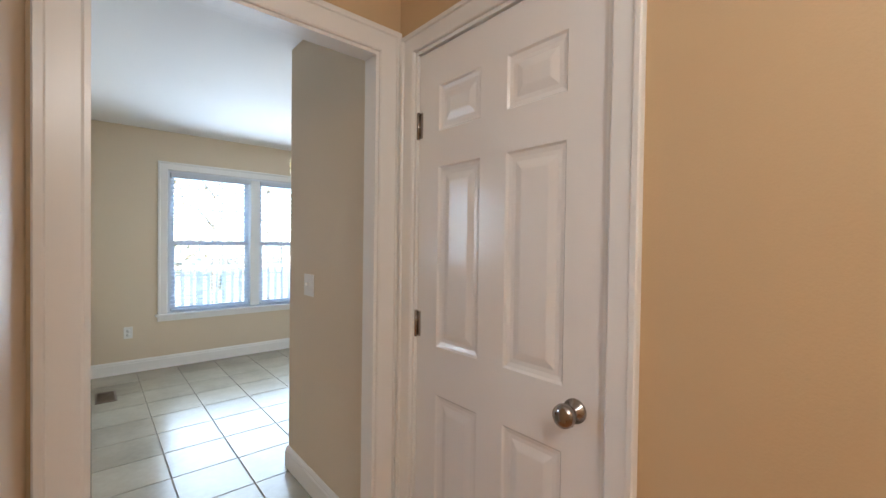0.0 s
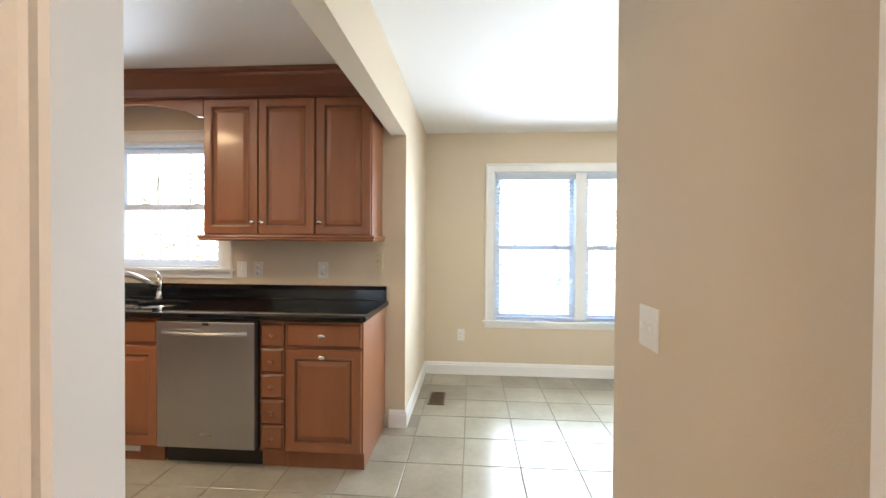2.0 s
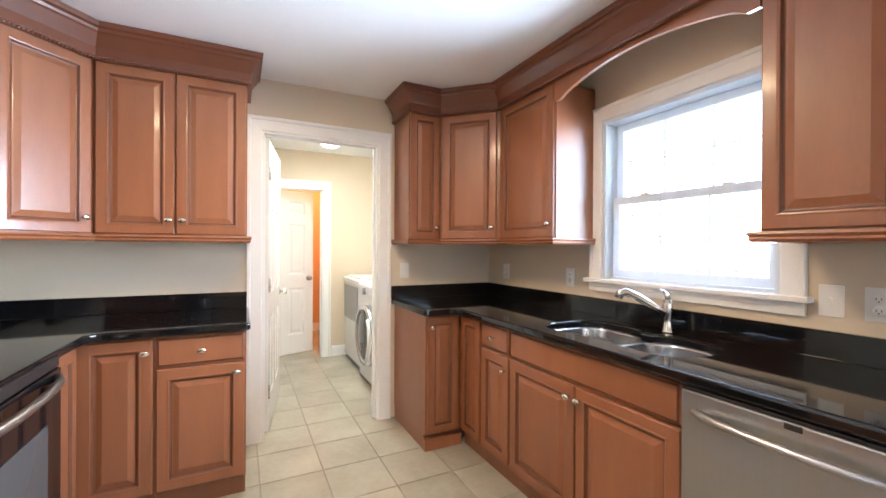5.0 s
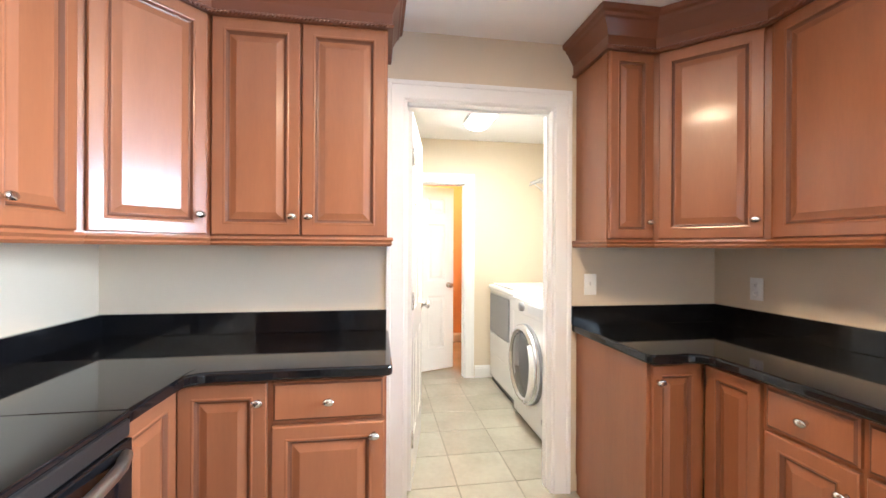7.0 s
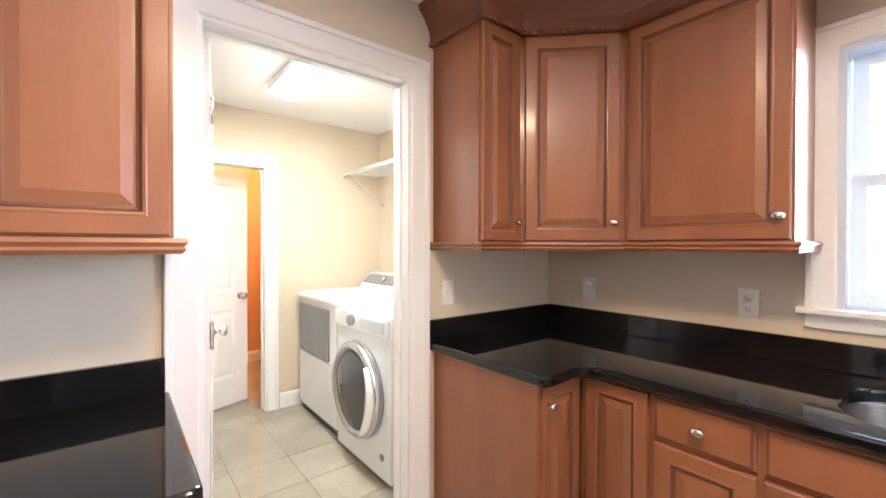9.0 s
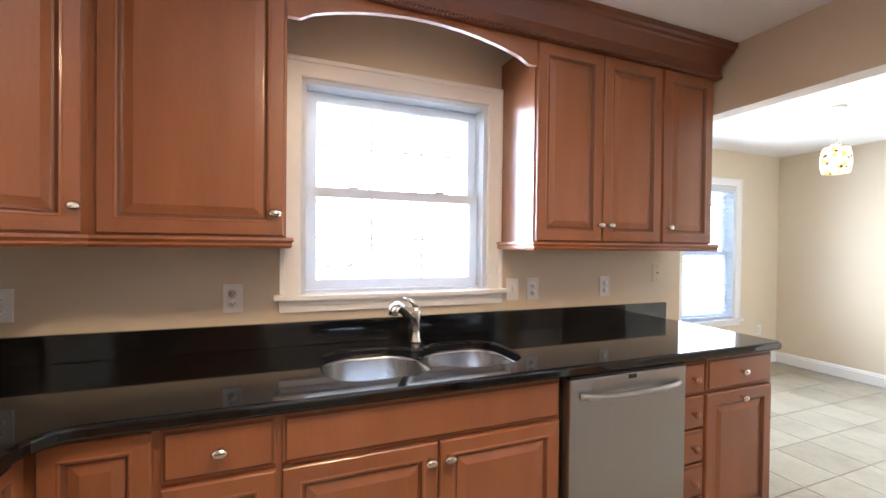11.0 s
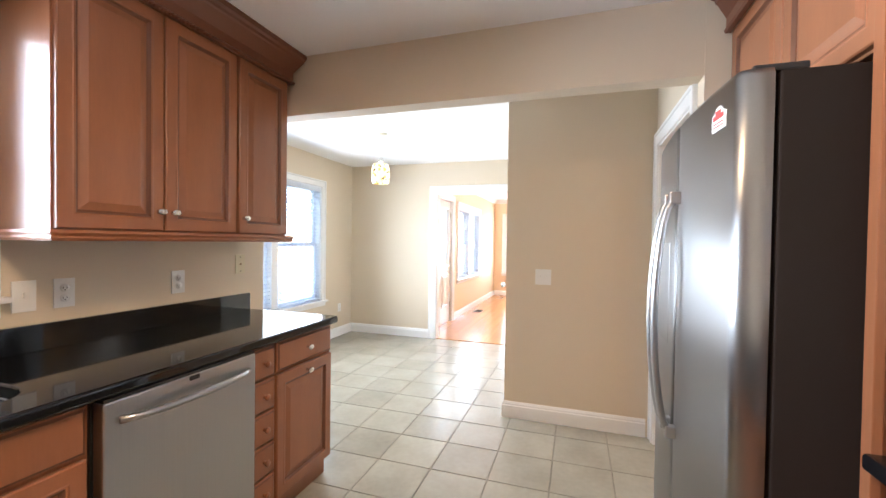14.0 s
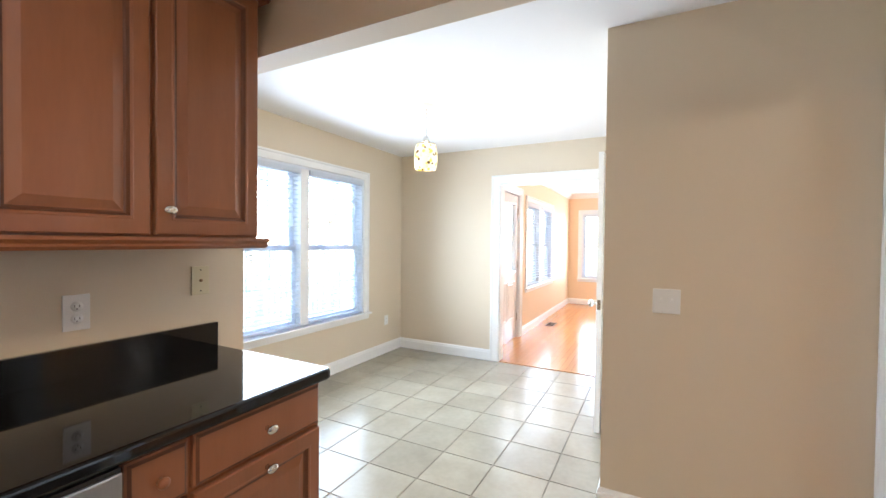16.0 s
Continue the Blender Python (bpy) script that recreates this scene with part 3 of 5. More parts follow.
def window(name, a0, a1, z0, z1, m, wall_d, units, cols, rows, blinds, w=0.085, label="white double-hung window", mull=0.10):
    """A double-hung window; local x along the wall, interior face at y=0 looking to -y."""
    t = thing(name, label, "window", m, kind="structure")
    bm = casing_bm(a0, a1, z1, w, z0=z0)
    part("window_casing", bm, TRIM, t)
    part("window_sill", boxes((a0 - w - 0.02, a1 + w + 0.02, -0.05, 0.05, z0 - 0.022, z0), bev=0.004), TRIM, t)
    part("apron", boxes((a0 - w, a1 + w, -0.018, 0.001, z0 - 0.075, z0 - 0.022), (a0 - w + 0.004, a1 + w - 0.004, -0.026, -0.018, z0 - 0.045, z0 - 0.022), bev=0.003), TRIM, t)
    fr = 0.022
    part("window_frame", boxes((a0, a0 + fr, 0.0, wall_d, z0, z1), (a1 - fr, a1, 0.0, wall_d, z0, z1), (a0 + fr, a1 - fr, 0.0, wall_d, z1 - fr, z1), (a0 + fr, a1 - fr, 0.051, wall_d, z0 - 0.02, z0 + 0.012)), VINYL, t)
    n = units
    uw = (a1 - a0 - 2 * fr - mull * (n - 1)) / n
    mz = (z0 + z1) / 2 - 0.01
    for i in range(n):
        x0 = a0 + fr + i * (uw + mull)
        if i:
            part("mullion", boxes((x0 - mull, x0, 0.0, wall_d, z0 + 0.012, z1 - fr)), TRIM, t)
        sash(t, x0 + 0.004, x0 + uw - 0.004, z0 + 0.014, mz + 0.02, wall_d * 0.5, cols, rows)
        sash(t, x0 + 0.004, x0 + uw - 0.004, mz - 0.02, z1 - fr, wall_d * 0.5 + 0.032, cols, rows)
        for f in (0.25, 0.75):
            part("sash_lock", boxes((x0 + uw * f - 0.022, x0 + uw * f + 0.022, wall_d * 0.5 - 0.004, wall_d * 0.5 + 0.026, mz + 0.02, mz + 0.03), bev=0.003), PLATE, t)
        if blinds:
            blind(t, x0 + 0.006, x0 + uw - 0.006, z0 + 0.02, z1 - fr - 0.002, 0.018)
    return t


window("window_kitchen", 1.245, 2.14, 1.133, 2.065, pose(0, 0, 0), 0.12, 1, 3, 2, False, label="white double-hung window with grilles above the sink")
window("window_dining", 4.205, 5.925, 0.557, 2.045, pose(0, 1.235, 0), 0.125, 2, 3, 2, True, label="white double window with blinds in the dining room")
window("window_living", 8.33, 9.98, 0.68, 1.98, pose(0, 0.05, 0), 0.12, 2, 3, 2, True, label="white double window with blinds in the living room")
window("window_living_end", 0.24, 1.45, 0.58, 2.0, pose(11.70, 0, 0, 0, 0, -90), 0.12, 1, 3, 2, True, label="white window with blind at the living room's end")

# ---- cabinets ----
DOORP = [(0.0, 0.0), (0.0, 0.016), (0.004, 0.020), (0.044, 0.020), (0.048, 0.0215), (0.054, 0.020), (0.060, 0.011), (0.066, 0.009), (0.071, 0.010), (0.094, 0.018)]
DRAWP = [(0.0, 0.0), (0.0, 0.012), (0.005, 0.015), (0.012, 0.020), (0.016, 0.020)]


def knob_mesh():
    """An egg-shaped cabinet knob, wider than high."""
    bm = lathe([(0.008, 0.0), (0.006, 0.004), (0.0055, 0.012), (0.010, 0.017), (0.0155, 0.022), (0.0165, 0.026), (0.014, 0.030), (0.007, 0.0325), (0.0005, 0.033)], 14, "Y")
    bmesh.ops.scale(bm, vec=(1.28, 1, 0.84), verts=[v for v in bm.verts if v.co.y < -0.013])
    return mesh_of("knob", bm, CHROME)


KNOB = knob_mesh()
WKNOB = mesh_of("knob", lathe([(0.009, 0.0), (0.007, 0.008), (0.012, 0.014), (0.015, 0.020), (0.012, 0.026), (0.0005, 0.028)], 14, "Y"), WOOD)


def cab_door(parent, x0, x1, z0, z1, y, knob=None, prof=DOORP):
    """A raised-panel door on the front plane y (facing -y), with its knob at (x, z)."""
    p = prof
    k = min(1.0, (x1 - x0) / 0.26)
    if k < 1:
        p = [(a * k, b) for a, b in prof]
    d = part("door", rings_panel(x1 - x0, z1 - z0, p, mi=(5, 6)), (WOOD, GLAZE), parent, at=pose(x0, y, z0))
    if knob:
        part("knob", KNOB, None, d, "satin nickel knob", at=pose(knob[0] - x0, -0.0195, knob[1] - z0))
    return d


def cab_drawer(parent, x0, x1, z0, z1, y, knobs=(), wood=False):
    d = part("drawer", rings_panel(x1 - x0, z1 - z0, DRAWP, mi=(2,)), (WOOD, GLAZE), parent, at=pose(x0, y, z0))
    for kx in knobs:
        part("knob", WKNOB if wood else KNOB, None, d, "" if wood else "satin nickel knob", at=pose(kx - x0, -0.019, (z1 - z0) / 2))
    return d


BASE_H, TOP, DEPTH = 0.874, 0.914, 0.60


def base_unit(label, x0, x1, m, fronts, depth=DEPTH, toe=True, hollow=False):
    """A base cabinet, back at y=0, front at -depth; fronts are laid on it by the caller's list."""
    t = thing("base_cabinet", label, "cabinet", m, group="kitchen base cabinets")
    if hollow:
        part("front_frame", boxes((x0, x1, -depth, -depth + 0.02, 0.10, BASE_H)), WOOD, t)
        part("side_panel", boxes((x0, x0 + 0.018, -depth + 0.02, -0.012, 0.10, BASE_H)), WOOD, t)
        part("side_panel", boxes((x1 - 0.018, x1, -depth + 0.02, -0.012, 0.10, BASE_H)), WOOD, t)
        part("bottom_panel", boxes((x0 + 0.018, x1 - 0.018, -depth + 0.02, -0.012, 0.10, 0.12)), WOOD, t)
    else:
        part("body", boxes((x0, x1, -depth, -0.012, 0.10 if toe else 0.0, BASE_H)), WOOD, t)
    if toe:
        part("toe_kick", boxes((x0 + 0.001, x1 - 0.001, -depth + 0.03, -0.02, 0.0, 0.10)), WOOD, t)
    for f in fronts:
        if f[0] == "door":
            cab_door(t, f[1], f[2], f[3], f[4], -depth, f[5] if len(f) > 5 else None)
        else:
            cab_drawer(t, f[1], f[2], f[3], f[4], -depth, f[5] if len(f) > 5 else (), len(f) > 6)
    return t


I0 = pose(0, 0, 0)
LOW, HIGH = 0.115, 0.862
# sink run, facing south
base_unit("reddish-brown corner base cabinet with a raised-panel door", 0.605, 0.875, I0, [("door", 0.635, 0.865, LOW, HIGH)])
base_unit("narrow reddish-brown base cabinet with one drawer above a door", 0.875, 1.17, I0,
          [("drawer", 0.885, 1.162, 0.722, HIGH, (1.023,)), ("door", 0.885, 1.162, LOW, 0.708, (1.135, 0.63))])
base_unit("reddish-brown sink base cabinet with two raised-panel doors", 1.17, 2.145, I0,
          [("drawer", 1.18, 2.135, 0.722, HIGH), ("door", 1.18, 1.654, LOW, 0.708, (1.625, 0.655)), ("door", 1.662, 2.135, LOW, 0.708, (1.69, 0.655))], hollow=True)
zz = [0.115, 0.262, 0.412, 0.562, 0.712, 0.862]
base_unit("slim reddish-brown base cabinet with five small drawers", 2.757, 2.912, I0,
          [("drawer", 2.765, 2.906, zz[k] + 0.004, zz[k + 1] - 0.004, (2.8355,), 1) for k in range(5)])
base_unit("reddish-brown end base cabinet with drawer above a raised-panel door", 2.912, 3.372, I0,
              [("drawer", 2.92, 3.362, 0.722, HIGH, (3.141,)), ("door", 2.92, 3.362, LOW, 0.708, (3.141, 0.672))])
# leg along the west wall, facing east
WEST = pose(0, 0, 0, 0, 0, 90)
t = base_unit("reddish-brown end base cabinet with a narrow door beside the laundry", -0.862, -0.602, WEST, [("door", -0.848, -0.63, LOW, HIGH, (-0.825, 0.80))])
part("plinth", boxes((-0.866, -0.60, -0.612, -0.56, 0.0, 0.075), bev=0.004), WOOD, t)
# cabinets south of the laundry door
base_unit("reddish-brown base cabinet with one drawer above a door", -2.30, -1.90, WEST,
          [("drawer", -2.292, -1.908, 0.722, HIGH, (-2.10,)), ("door", -2.292, -1.908, LOW, 0.708, (-1.945, 0.665))])
base_unit("reddish-brown corner base cabinet with a raised-panel door", -2.61, -2.30, WEST, [("door", -2.592, -2.308, LOW, HIGH, (-2.335, 0.80))])
# south run, facing north
SOUTH = pose(0, -3.20, 0, 0, 0, 180)
base_unit("reddish-brown base cabinet with a raised-panel door beside the range", -0.945, -0.60, SOUTH, [("door", -0.938, -0.645, LOW, HIGH)])
base_unit("reddish-brown base cabinet with drawer and door between range and refrigerator", -2.445, -1.725, SOUTH,
          [("drawer", -2.435, -2.09, 0.722, HIGH, (-2.26,)), ("drawer", -2.08, -1.735, 0.722, HIGH, (-1.91,)), ("door", -2.435, -2.09, LOW, 0.708, (-2.12, 0.66)), ("door", -2.08, -1.735, LOW, 0.708, (-2.05, 0.66))])

UB, UT, UD = 1.372, 2.275, 0.305


def upper_unit(label, x0, x1, m, fronts, ub=UB, depth=UD):
    t = thing("wall_cabinet", label, "cabinet", m, group="kitchen wall cabinets")
    part("body", boxes((x0, x1, -depth, -0.004, ub, UT)), WOOD, t)
    for a, b, k in fronts:
        cab_door(t, a, b, ub + 0.006, UT - 0.012, -depth, k)
    return t


KZ = 1.455
upper_unit("reddish-brown wall cabinet with two raised-panel doors beside the window", 2.215, 2.975, I0, [(2.222, 2.588, (2.565, KZ)), (2.596, 2.968, (2.625, KZ))])
upper_unit("narrow reddish-brown wall cabinet with one raised-panel door at the end", 2.975, 3.345, I0, [(2.983, 3.338, (3.012, KZ))])
upper_unit("reddish-brown wall cabinet with one raised-panel door beside the window", 0.62, 1.185, I0, [(0.645, 1.177, (1.148, KZ))])
upper_unit("narrow reddish-brown wall cabinet beside the laundry door", -0.865, -0.62, WEST, [(-0.857, -0.632, (-0.66, KZ))])
upper_unit("reddish-brown wall cabinet with two raised-panel doors by the laundry door", -2.61, -1.895, WEST, [(-2.60, -2.257, (-2.285, KZ)), (-2.249, -1.903, (-2.22, KZ))])
upper_unit("reddish-brown wall cabinet with one raised-panel door over the range's side", -0.95, -0.61, SOUTH, [(-0.942, -0.635, (-0.90, KZ))])


def corner_unit(label, pts, front_w, m, knob):
    """A diagonal corner wall cabinet: a prism over pts with its door on the slanted side."""
    t = thing("corner_wall_cabinet", label, "cabinet", group="kitchen wall cabinets")
    bm = bmesh.new()
    lo = [bm.verts.new((x, y, UB)) for x, y in pts]
    hi = [bm.verts.new((x, y, UT)) for x, y in pts]
    bm.faces.new(lo)
    bm.faces.new(hi)
    for i in range(len(pts)):
        bm.faces.new((lo[i], lo[(i + 1) % len(pts)], hi[(i + 1) % len(pts)], hi[i]))
    bmesh.ops.recalc_face_normals(bm, faces=bm.faces)
    part("body", bm, WOOD, t)
    d = part("door", rings_panel(front_w, UT - UB - 0.018, DOORP, mi=(5, 6)), (WOOD, GLAZE), t, at=m)
    part("knob", KNOB, None, d, "satin nickel knob", at=pose(knob, -0.0195, 0.077))
    return t


fw = math.hypot(0.315, 0.315) - 0.05
corner_unit("reddish-brown diagonal corner wall cabinet", [(0.004, -0.004), (0.62, -0.004), (0.62, -0.305), (0.305, -0.62), (0.004, -0.62)], fw,
            pose(0.305 + 0.018, -0.62 + 0.018, UB + 0.006, 0, 0, 45), fw - 0.03)
corner_unit("reddish-brown diagonal corner wall cabinet", [(0.004, -3.196), (0.004, -2.61), (0.305, -2.61), (0.62, -2.895), (0.62, -3.196)], fw - 0.02,
            pose(0.62 - 0.02, -2.895 + 0.018, UB + 0.006, 0, 0, 180 - 42.1), fw - 0.055)

# crown and light rail
CR = [(0.0, 2.262), (0.022, 2.262), (0.026, 2.275), (0.018, 2.280), (0.018, 2.325), (0.026, 2.340), (0.052, 2.385), (0.060, 2.392), (0.064, 2.405), (0.078, 2.412), (0.082, 2.436), (0.0, 2.436)]
RAIL = [(-0.02, 1.335), (0.014, 1.335), (0.022, 1.345), (0.018, 1.352), (0.026, 1.362), (0.022, 1.372), (-0.02, 1.372)]


def rope(path, off, z, r=0.007):
    """The twisted rope moulding under the crown."""
    bm = bmesh.new()
    for (x0, y0), (x1, y1) in zip(path, path[1:]):
        d = Vector((x1 - x0, y1 - y0))
        n = max(1, int(d.length / 0.016))
        u = d.normalized()
        o = Vector((u.y, -u.x)) * off
        for i in range(n):
            c = Vector((x0, y0)) + d * ((i + 0.5) / n) + o
            a = Vector((c.x - u.x * 0.009, c.y - u.y * 0.009, z - r * 0.9))
            b = Vector((c.x + u.x * 0.009, c.y + u.y * 0.009, z + r * 0.9))
            cyl(bm, a, b, r * 0.8, seg=5)
    return bm


FACE = 0.325
run_n = [(0.0, -0.865), (FACE, -0.865), (FACE, -0.628), (0.628, -FACE), (3.345, -FACE), (3.345, -0.001)]
crown_n = solid("crown_moulding", sweep(run_n, CR), CROWN, "dark reddish-brown crown moulding above the sink-side cabinets", "crown moulding")
part("rope_trim", rope(run_n[1:5], 0.026, 2.268), CROWN, crown_n)
run_w = [(0.95, -2.875), (0.628, -2.875), (FACE, -2.602), (FACE, -1.895), (0.0, -1.895)]
crown_w = solid("crown_moulding", sweep(run_w, CR), CROWN, "dark reddish-brown crown moulding above the range-side cabinets", "crown moulding")
part("rope_trim", rope(run_w[:4], 0.026, 2.268), CROWN, crown_w)
solid("light_rail", sweep([(0.0, -0.865), (FACE, -0.865), (FACE, -0.628), (0.628, -FACE), (1.185, -FACE), (1.185, 0.0)], RAIL), WOOD, "reddish-brown moulded rail under the wall cabinets", "moulding")
solid("light_rail", sweep([(2.215, 0.0), (2.215, -FACE), (3.345, -FACE), (3.345, 0.0)], RAIL), WOOD, "reddish-brown moulded rail under the wall cabinets", "moulding")
solid("light_rail", sweep(run_w, RAIL), WOOD, "reddish-brown moulded rail under the wall cabinets", "moulding")


def valance():
    """The arched board over the window between the cabinets."""
    bm = bmesh.new()
    x0, x1, y0, y1, zt = 1.185, 2.215, -0.322, -0.302, 2.272
    n = 24
    def zb(f):
        if f < 0.05 or f > 0.95:
            return 2.150
        g = (f - 0.05) / 0.9
        return 2.158 + 0.082 * math.sin(math.pi * g) ** 0.75
    rows = []
    for i in range(n + 1):
        f = i / n
        x = x0 + (x1 - x0) * f
        rows.append([bm.verts.new((x, y, z)) for y, z in ((y0, zb(f)), (y0, zt), (y1, zt), (y1, zb(f)))])
    for a, b in zip(rows, rows[1:]):
        for j in range(4):
            bm.faces.new((a[j], b[j], b[(j + 1) % 4], a[(j + 1) % 4]))
    bm.faces.new(rows[0])
    bm.faces.new(rows[-1])
    bmesh.ops.recalc_face_normals(bm, faces=bm.faces)
    return bm


solid("window_valance", valance(), WOOD, "arched reddish-brown valance board above the sink window", "valance")

# ---- counters ----


def slab(name, pts, label, holes=(), z0=0.876, z1=TOP):
    """A polished stone worktop over an outline with a rounded front edge; holes are oval or rounded cut-outs."""
    bm = bmesh.new()
    outer = [bm.verts.new((x, y, z1)) for x, y in pts]
    edges = [bm.edges.new((outer[i], outer[(i + 1) % len(outer)])) for i in range(len(outer))]
    for h in holes:
        vs = [bm.verts.new((x, y, z1)) for x, y in h]
        edges += [bm.edges.new((vs[i], vs[(i + 1) % len(vs)])) for i in range(len(vs))]
    bmesh.ops.triangle_fill(bm, edges=edges, use_beauty=True, use_dissolve=False)
    r = bmesh.ops.extrude_face_region(bm, geom=bm.faces[:])
    bmesh.ops.translate(bm, vec=(0, 0, z0 - z1), verts=[g for g in r["geom"] if isinstance(g, bmesh.types.BMVert)])
    bmesh.ops.recalc_face_normals(bm, faces=bm.faces)
    sharp = [e for e in bm.edges if len(e.link_faces) == 2 and e.calc_face_angle(0) > 1.2]
    bmesh.ops.bevel(bm, geom=sharp, offset=0.010, segments=3, affect="EDGES", profile=0.5)
    return solid(name, bm, GRANITE, label, "counter")


def arc(cx, cy, r, a0, a1, n=6):
    return [(cx + r * math.cos(radians(a0 + (a1 - a0) * i / n)), cy + r * math.sin(radians(a0 + (a1 - a0) * i / n))) for i in range(n + 1)]


def oval(x0, x1, y0, y1, r, n=6):
    return arc(x1 - r, y1 - r, r, 0, 90, n) + arc(x0 + r, y1 - r, r, 90, 180, n) + arc(x0 + r, y0 + r, r, 180, 270, n) + arc(x1 - r, y0 + r, r, 270, 360, n)


BOWLS = [oval(1.31, 1.692, -0.545, -0.145, 0.13), oval(1.716, 2.07, -0.525, -0.165, 0.12)]
# one cut-out that follows both bowls, narrowed at the divider
CUT = (arc(1.95, -0.285, 0.12, 0, 90) + arc(1.836, -0.285, 0.12, 90, 150, 4) + arc(1.562, -0.275, 0.13, 25, 90, 4) + arc(1.44, -0.275, 0.13, 90, 180)
       + arc(1.44, -0.415, 0.13, 180, 270) + arc(1.562, -0.415, 0.13, 270, 335, 4) + arc(1.836, -0.405, 0.12, 210, 270, 4) + arc(1.95, -0.405, 0.12, 270, 360))
slab("counter_sink", [(0.002, -0.002), (0.002, -0.888), (0.60, -0.888)] + arc(0.625, -0.863, 0.025, 270, 360, 4) + [(0.65, -0.74)] + arc(0.74, -0.74, 0.09, 180, 90, 6) + [(3.37, -0.65)] + arc(3.37, -0.625, 0.025, 270, 360, 4) + [(3.395, -0.002)],
     "polished black granite worktop along the sink wall", [CUT[::-1]])
slab("counter_range_side", [(0.002, -3.198), (0.955, -3.198), (0.955, -2.55), (0.72, -2.55)] + arc(0.73, -2.47, 0.08, 270, 180, 6) + [(0.65, -1.91)] + arc(0.63, -1.90, 0.02, 0, 90, 4) + [(0.002, -1.88)],
     "polished black granite worktop in the range corner")
slab("counter_by_fridge", [(1.722, -3.198), (2.447, -3.198), (2.447, -2.53), (1.722, -2.53)], "polished black granite worktop beside the refrigerator")
solid("backsplash", boxes((0.022, 3.38, -0.022, -0.002, TOP + 0.001, 1.016), bev=0.002), GRANITE, "low black granite backsplash on the sink wall", "backsplash")
solid("backsplash", boxes((0.002, 0.022, -0.888, -0.002, TOP + 0.001, 1.016), bev=0.002), GRANITE, "low black granite backsplash beside the laundry door", "backsplash")
solid("backsplash", boxes((0.002, 0.022, -3.198, -1.885, TOP + 0.001, 1.016), bev=0.002), GRANITE, "low black granite backsplash on the west wall", "backsplash")
solid("backsplash", boxes((0.024, 0.955, -3.198, -3.178, TOP + 0.001, 1.016), bev=0.002), GRANITE, "low black granite backsplash on the range wall", "backsplash")
solid("backsplash", boxes((1.722, 2.447, -3.198, -3.178, TOP + 0.001, 1.016), bev=0.002), GRANITE, "low black granite backsplash by the refrigerator", "backsplash")


# ---- sink and tap ----
def bowl(outline, depth):
    bm = bmesh.new()
    cx = sum(p[0] for p in outline) / len(outline)
    cy = sum(p[1] for p in outline) / len(outline)
    rings = []
    for s, z in ((1.06, 0.0), (1.0, 0.0), (0.985, -0.01), (0.96, -depth * 0.8), (0.90, -depth * 0.95), (0.80, -depth), (0.12, -depth - 0.006)):
        rings.append([bm.verts.new((cx + (x - cx) * s, cy + (y - cy) * s, 0.875 + z)) for x, y in outline])
    n = len(outline)
    for a, b in zip(rings, rings[1:]):
        for i in range(n):
            bm.faces.new((a[i], a[(i + 1) % n], b[(i + 1) % n], b[i])).smooth = True
    bm.faces.new(rings[-1])
    bmesh.ops.recalc_face_normals(bm, faces=bm.faces)
    for f in bm.faces:
        f.normal_flip()
    return bm


sink = thing("kitchen_sink", "double-bowl undermounted stainless steel sink", "sink")
for o, d in zip(BOWLS, (0.20, 0.17)):
    b = part("bowl", bowl(o, d), STEELH, sink)
    cx = sum(p[0] for p in o) / len(o)
    cy = sum(p[1] for p in o) / len(o)
    part("drain", lathe([(0.001, 0.0), (0.045, 0.0), (0.045, 0.004), (0.03, 0.003), (0.001, 0.001)], 18), CHROME, b, at=pose(cx, cy, 0.875 - d - 0.004))

part("divider", boxes((1.684, 1.724, -0.50, -0.19, 0.850, 0.8748), bev=0.008), STEELH, sink)

tap = thing("faucet", "brushed nickel pull-out kitchen faucet with lever", "faucet", pose(1.735, -0.105, TOP))
part("base", lathe([(0.027, 0.0), (0.027, 0.006), (0.021, 0.014), (0.019, 0.06), (0.022, 0.09), (0.024, 0.13), (0.021, 0.152), (0.012, 0.160), (0.001, 0.162)], 20), CHROME, tap)
part("spout", tube([(-0.005, -0.01, 0.085), (-0.045, -0.05, 0.125), (-0.095, -0.105, 0.168), (-0.125, -0.138, 0.185), (-0.142, -0.158, 0.178), (-0.146, -0.163, 0.155)], [0.018, 0.018, 0.019, 0.021, 0.021, 0.018], 14), CHROME, tap)
part("lever", tube([(0, 0, 0.155), (-0.008, 0.004, 0.175), (-0.03, 0.012, 0.190), (-0.055, 0.022, 0.196)], [0.014, 0.012, 0.008, 0.006], 10), CHROME, tap)

# ---- dishwasher ----
dw = thing("dishwasher", "stainless steel dishwasher with curved bar handle", "dishwasher")
part("tub", boxes((2.152, 2.752, -0.60, -0.03, 0.11, 0.868)), BLACK, dw)
bm = boxes((2.157, 2.748, -0.648, -0.602, 0.125, 0.862), bev=0.006)
part("front", bm, STEEL, dw)
part("control_strip", boxes((2.160, 2.745, -0.646, -0.604, 0.8625, 0.872)), BLACK, dw)
part("toe_panel", boxes((2.157, 2.748, -0.56, -0.54, 0.0, 0.12)), BLACK, dw)
hp = [(2.20 + 0.505 * i / 14, -0.652 - 0.042 * math.sin(math.pi * i / 14) ** 0.55, 0.800) for i in range(15)]
part("handle", tube(hp, 0.012, 12), STEEL, dw, "curved stainless bar handle")
part("latch_vent", boxes((2.435, 2.475, -0.651, -0.646, 0.842, 0.858), bev=0.002), BLACK, dw)
part("badge", boxes((2.42, 2.49, -0.6495, -0.647, 0.20, 0.212)), CHROME, dw)

